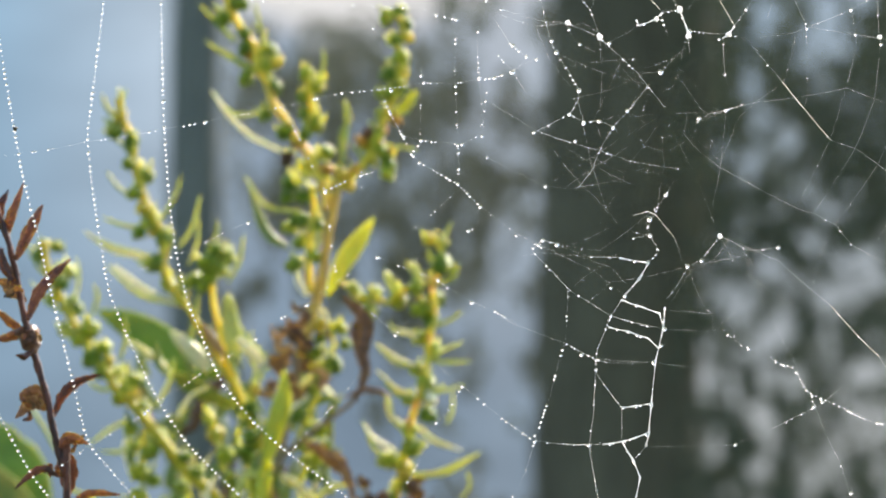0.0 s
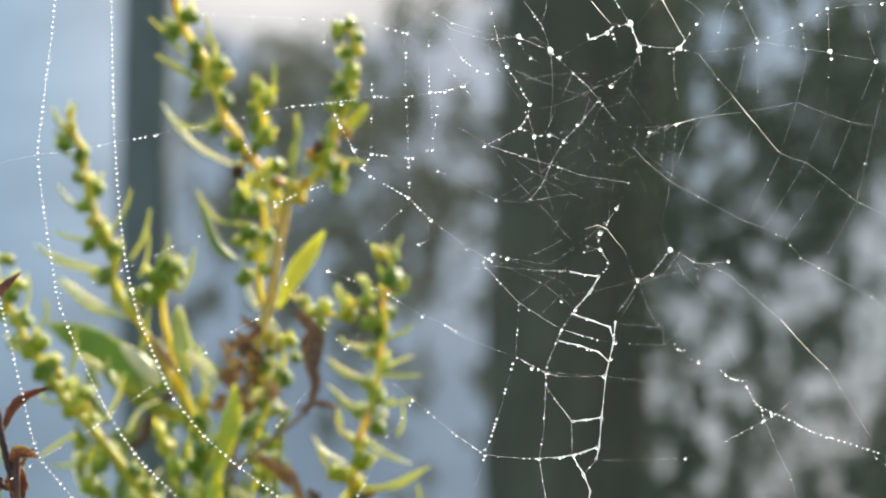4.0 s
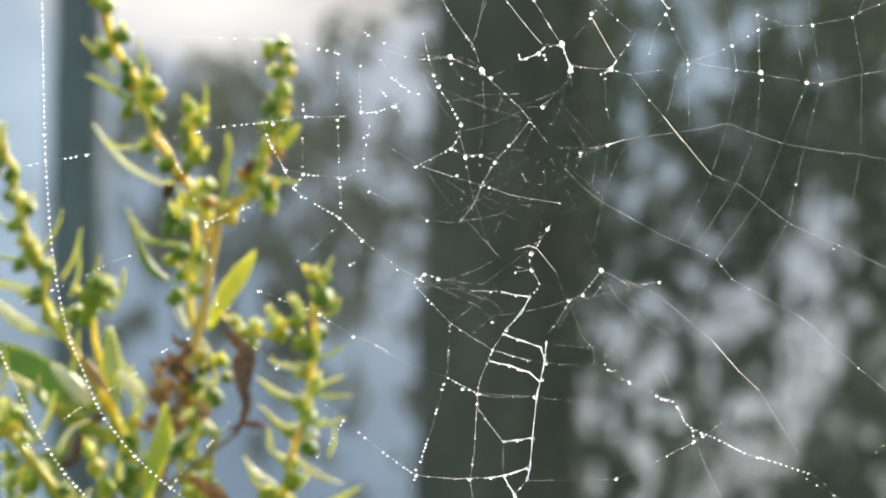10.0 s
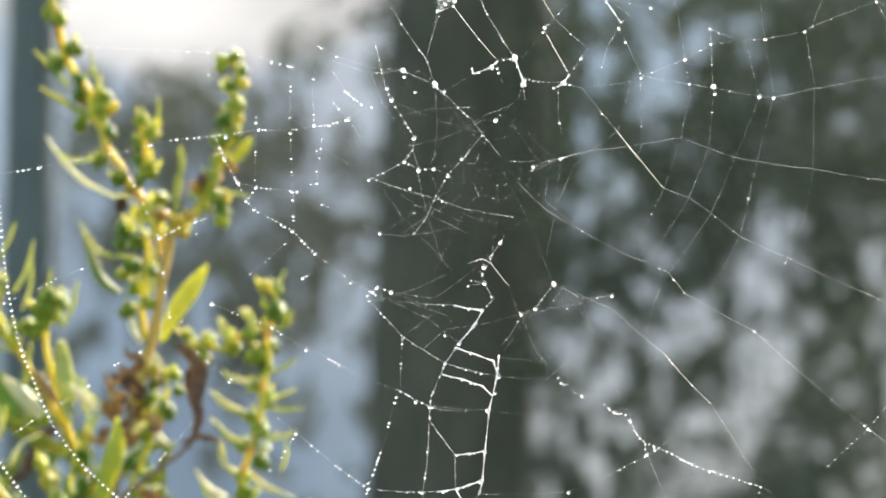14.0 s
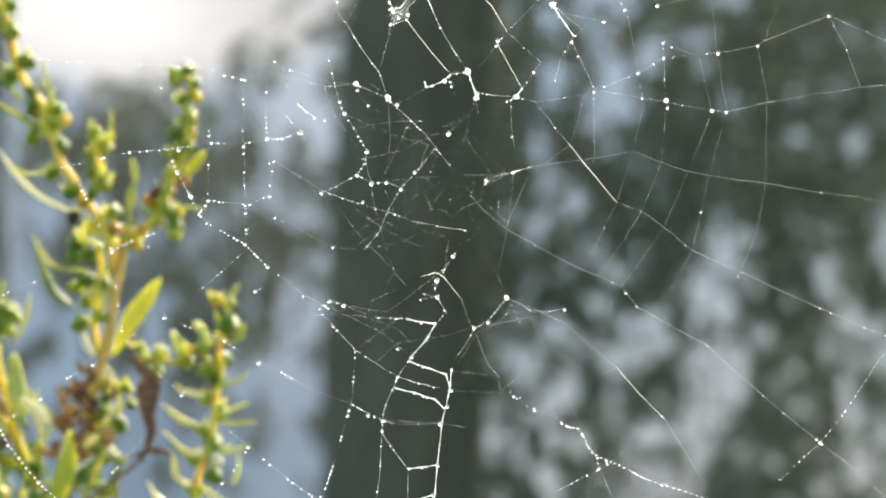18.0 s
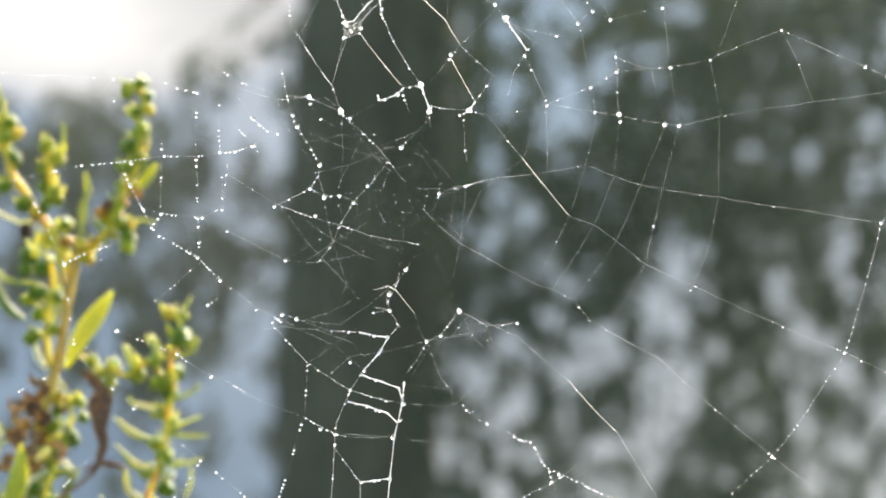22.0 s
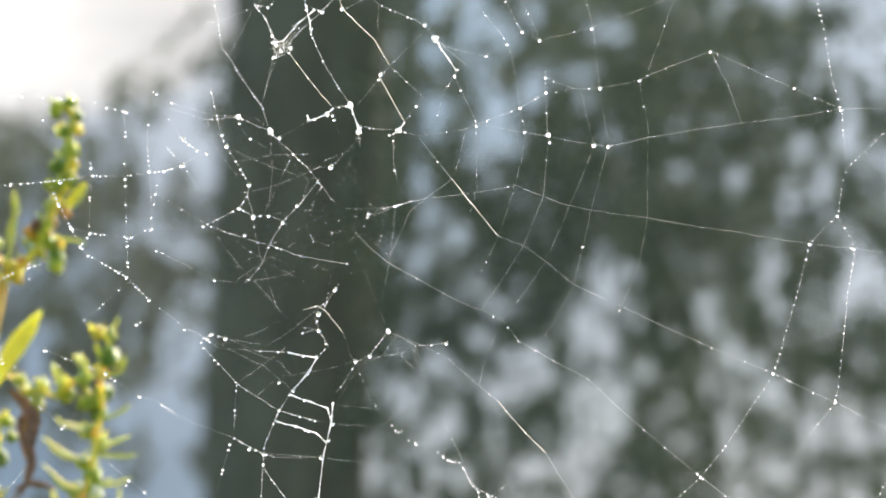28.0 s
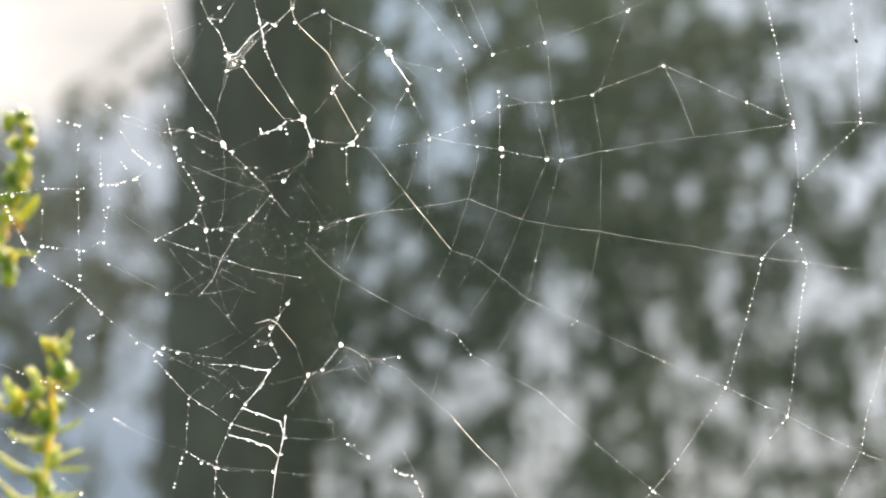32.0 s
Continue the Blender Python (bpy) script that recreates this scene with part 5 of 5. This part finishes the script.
silk(B, -4.50, 37.13, -3.78, 35.15, -4.42, 32.19)
silk(B, -3.78, 35.15, -2.73, 34.98, -1.69, 34.66)
silk(B, -4.42, 36.30, -3.30, 35.81, -2.57, 34.98, -3.05, 34.00)
silk(B, -4.34, 33.18, -3.21, 34.00, -1.61, 34.57)
silk(B, -4.18, 35.89, -3.21, 34.99, -3.86, 33.51)
silk(B, -4.66, 34.49, -3.21, 34.99, -2.09, 35.64)
silk(B, -3.78, 33.84, -2.73, 34.33, -2.41, 35.15)
silk(B, -5.14, 38.61, -4.42, 36.80, -4.02, 35.97)
silk(B, -1.77, 34.66, -1.61, 35.97, -0.32, 37.29, -0.64, 38.28, -2.25, 36.63)
silk(T, -4.42, 32.36, -4.98, 29.73, -5.47, 27.28)
silk(W, -24.93, 30.64, -21.55, 28.49, -18.49, 26.75)
silk(T, -18.49, 26.75, -12.86, 25.01, -9.16, 24.83)
silk(T, -8.68, 24.34, -6.75, 24.66, -4.98, 23.35)
silk(T, -9.48, 18.30, -4.34, 19.27, 0.80, 19.43)
silk(T, -10.69, 20.43, -4.50, 17.64, 1.77, 15.85)
silk(T, -8.68, 13.74, -3.05, 15.04, 2.57, 17.64)
silk(T, -4.50, 22.86, -4.18, 16.67, -4.66, 11.79)
silk(T, -9.48, 6.93, -4.66, 3.68, 0.32, 1.25)
silk(T, -9.16, 1.26, -5.30, 4.01, -0.64, 6.76)
silk(T, -7.07, 10.66, -5.79, 4.49, -3.38, -2.79)
silk(S, -2.57, 9.84, -4.34, 6.76, -5.79, 3.36, -7.88, 0.77)
silk(T, -12.06, 7.75, -9.16, 3.69, -5.14, -0.52, -1.77, -4.40)

# larger drops and knots
knot(-3.78, 35.15, 0.50); knot(-4.18, 33.26, 0.40); knot(-3.05, 34.25, 0.40); knot(-1.69, 34.66, 0.48); knot(-4.34, 36.47, 0.36)
drop(-88.35, 9.97, 0.36); drop(-61.01, 10.82, 0.48); drop(-66.79, 9.84, 0.36); drop(-58.08, -26.9, 0.44)
drop(-69.32, -30.87, 0.44); drop(-53.45, -20.32, 0.40); drop(-82.43, -15.29, 0.36)
drop(-67.28, -29.11, 0.36); drop(-48.59, -36.69, 0.40); drop(-42.92, -41.28, 0.40); drop(-41.31, 14.83, 0.36)
drop(-34.28, 15.18, 0.48); drop(-34.44, 11.92, 0.44); drop(-32.67, 8.66, 0.40); drop(-30.01, 7.99, 0.44)
drop(-31.38, 6.05, 0.40); drop(-30.25, 4.83, 0.40); drop(-24.77, 1.72, 0.44); drop(-21.55, -1.53, 0.48)
drop(-24.13, 7.39, 0.40); drop(-24.93, 25.31, 0.40); drop(-27.83, 25.99, 0.40); drop(-25.09, 21.88, 0.36)
drop(-21.71, 16.89, 0.48); drop(-19.54, 16.96, 0.48); drop(-17.12, 17.76, 0.52); drop(-16.88, 21.59, 0.48)
drop(-14.95, 19.95, 0.40); drop(-13.5, 19.54, 0.40); drop(-21.31, 8.59, 0.40); drop(-20.58, 5.5, 0.36)
drop(-12.3, 1.27, 0.40); drop(-29.6, 16.2, 0.40); drop(-25.09, 15.76, 0.40)
drop(-38.64, 3.02, 0.40); drop(-43.73, 0.79, 0.44); drop(-36.22, -8.73, 0.48); drop(-27.59, -12, 0.44)
drop(-22.76, -15.24, 0.44); drop(-33.64, -19.78, 0.44); drop(-46.16, -15.53, 0.40); drop(-49.8, -17.36, 0.40)
drop(-13.91, 9.05, 0.44); drop(-16.48, -5.75, 0.32); drop(-24.13, -27.13, 0.44)
drop(-21.95, -28.82, 0.36); drop(-13.91, -35, 0.44); drop(-10.69, 20.59, 0.56); drop(-7.47, 15.04, 0.60)
drop(-8.84, 11.63, 0.52); drop(-6.83, 10.41, 0.60); drop(-4.66, 10.57, 0.48); drop(-2.65, 9.6, 0.48)
drop(-0.64, 12.03, 0.48); drop(4.18, 17.64, 0.64); drop(-8.04, 7.74, 0.40)
drop(4.82, 0.04, 0.52); drop(-12.7, -6.4, 0.48)
drop(-10.69, -7.05, 0.56); drop(-13.26, -7.13, 0.40); drop(-11.33, 22.22, 0.44)
drop(9.56, 10.98, 0.48); drop(-3.05, -13.26, 0.36)
drop(-1.04, -14.39, 0.48); drop(2.17, -9.64, 0.56); drop(0.96, -11.98, 0.48); drop(2.57, -5.85, 0.48)
drop(-3.05, -17.28, 0.40); drop(4.58, -19.13, 0.48); drop(-0.64, -19.53, 0.40); drop(4.02, -21.46, 0.40)
drop(-7.23, -22.66, 0.48); drop(-5.22, -23.46, 0.40); drop(2.97, -23.87, 0.56); drop(2.57, -29.8, 0.56)
drop(-6.27, -35.49, 0.48); drop(1.93, -33.97, 0.48); drop(0, -37.73, 0.48); drop(-5.22, -24.91, 0.36)
drop(-13.91, -34.12, 0.32); knot(12.38, -6, 0.64); drop(7.8, -10.2, 0.48); drop(9.81, -9.39, 0.48)
drop(25.5, -30.09, 0.48); drop(26.7, -29.45, 0.44); drop(14.39, -35.48, 0.44); drop(23.08, -25.28, 0.36)
drop(16.4, -21.93, 0.40); drop(30.57, -42.27, 0.48); drop(20.66, -7.59, 0.48); drop(-3.95, 35.81, 0.3)
drop(-3.15, 34.58, 0.26); drop(-1.86, 34.08, 0.3); drop(-3.71, 33.43, 0.26); drop(2.88, 40.09, 0.56)
drop(1.27, 37.62, 0.56); drop(5.69, 40.51, 0.48); drop(9.71, 42.17, 0.48); drop(-5.16, 42.57, 0.48)
drop(-4.92, 40.67, 0.40); drop(5.29, 42.57, 0.48); drop(17.59, 38.25, 0.48); knot(19.04, 36.11, 0.88)
drop(11.24, 31.06, 0.56); drop(11, 30.33, 0.40); drop(16.38, 26.5, 0.40)
knot(6.9, 26.55, 0.80); knot(8.1, 22.71, 0.72); knot(3.52, 25.15, 0.64)
knot(-4.52, 22.62, 0.80); knot(-9.1, 24.75, 0.64); knot(13.89, 22.97, 0.72); drop(-3.15, 21.8, 0.48)
drop(12.52, 22.31, 0.36); drop(8.34, 23.44, 0.48); drop(25, 23.68, 0.40)
drop(29.43, 35.53, 0.44); drop(31.28, 26.35, 0.44); drop(31.6, 37.36, 0.44); drop(34.1, 36.15, 0.48)
drop(41.61, 37.89, 0.44); drop(34.99, 28.6, 0.44); drop(34.91, 30.73, 0.36); knot(35.23, 22.37, 0.64)
drop(35.48, 21.39, 0.44); drop(41.86, 21.05, 0.56); drop(43.88, 20.83, 0.44); drop(42.75, 29.26, 0.44)
drop(48.41, 30.32, 0.40); drop(31.85, 22.75, 0.32); drop(53.52, 42.46, 0.40); drop(58.63, 34.6, 0.40)
drop(70.69, 29.38, 0.40); drop(77.4, 26.3, 0.48); drop(87.1, 26.6, 0.40); drop(86.69, 38.55, 0.48)
drop(76.67, 10.9, 0.40); drop(78.96, 6.19, 0.44); drop(72.65, 6.83, 0.48); drop(67.26, -11.71, 0.40)
drop(76.09, -15.84, 0.40); drop(56.76, -26.51, 0.44); drop(56.28, -26.03, 0.32); drop(40.16, 6.36, 0.32)
drop(13.41, 12.05, 0.40); drop(21.78, 30.87, 0.40); drop(26.45, 33.78, 0.40)
drop(-16.82, 17.76, 0.48); drop(2.49, -3.43, 0.62); drop(26.55, -29.07, 0.36)
drop(30.58, -30.9, 0.29); drop(34.85, -32.5, 0.29); drop(16.33, -21.71, 0.34)
drop(21.32, -24.27, 0.32); drop(21.88, -24.34, 0.24); drop(22.52, -24.5, 0.30); drop(19.47, -23.07, 0.21)
drop(20.11, -23.55, 0.21); drop(14.32, -20.18, 0.18); drop(12.95, -19.3, 0.22)
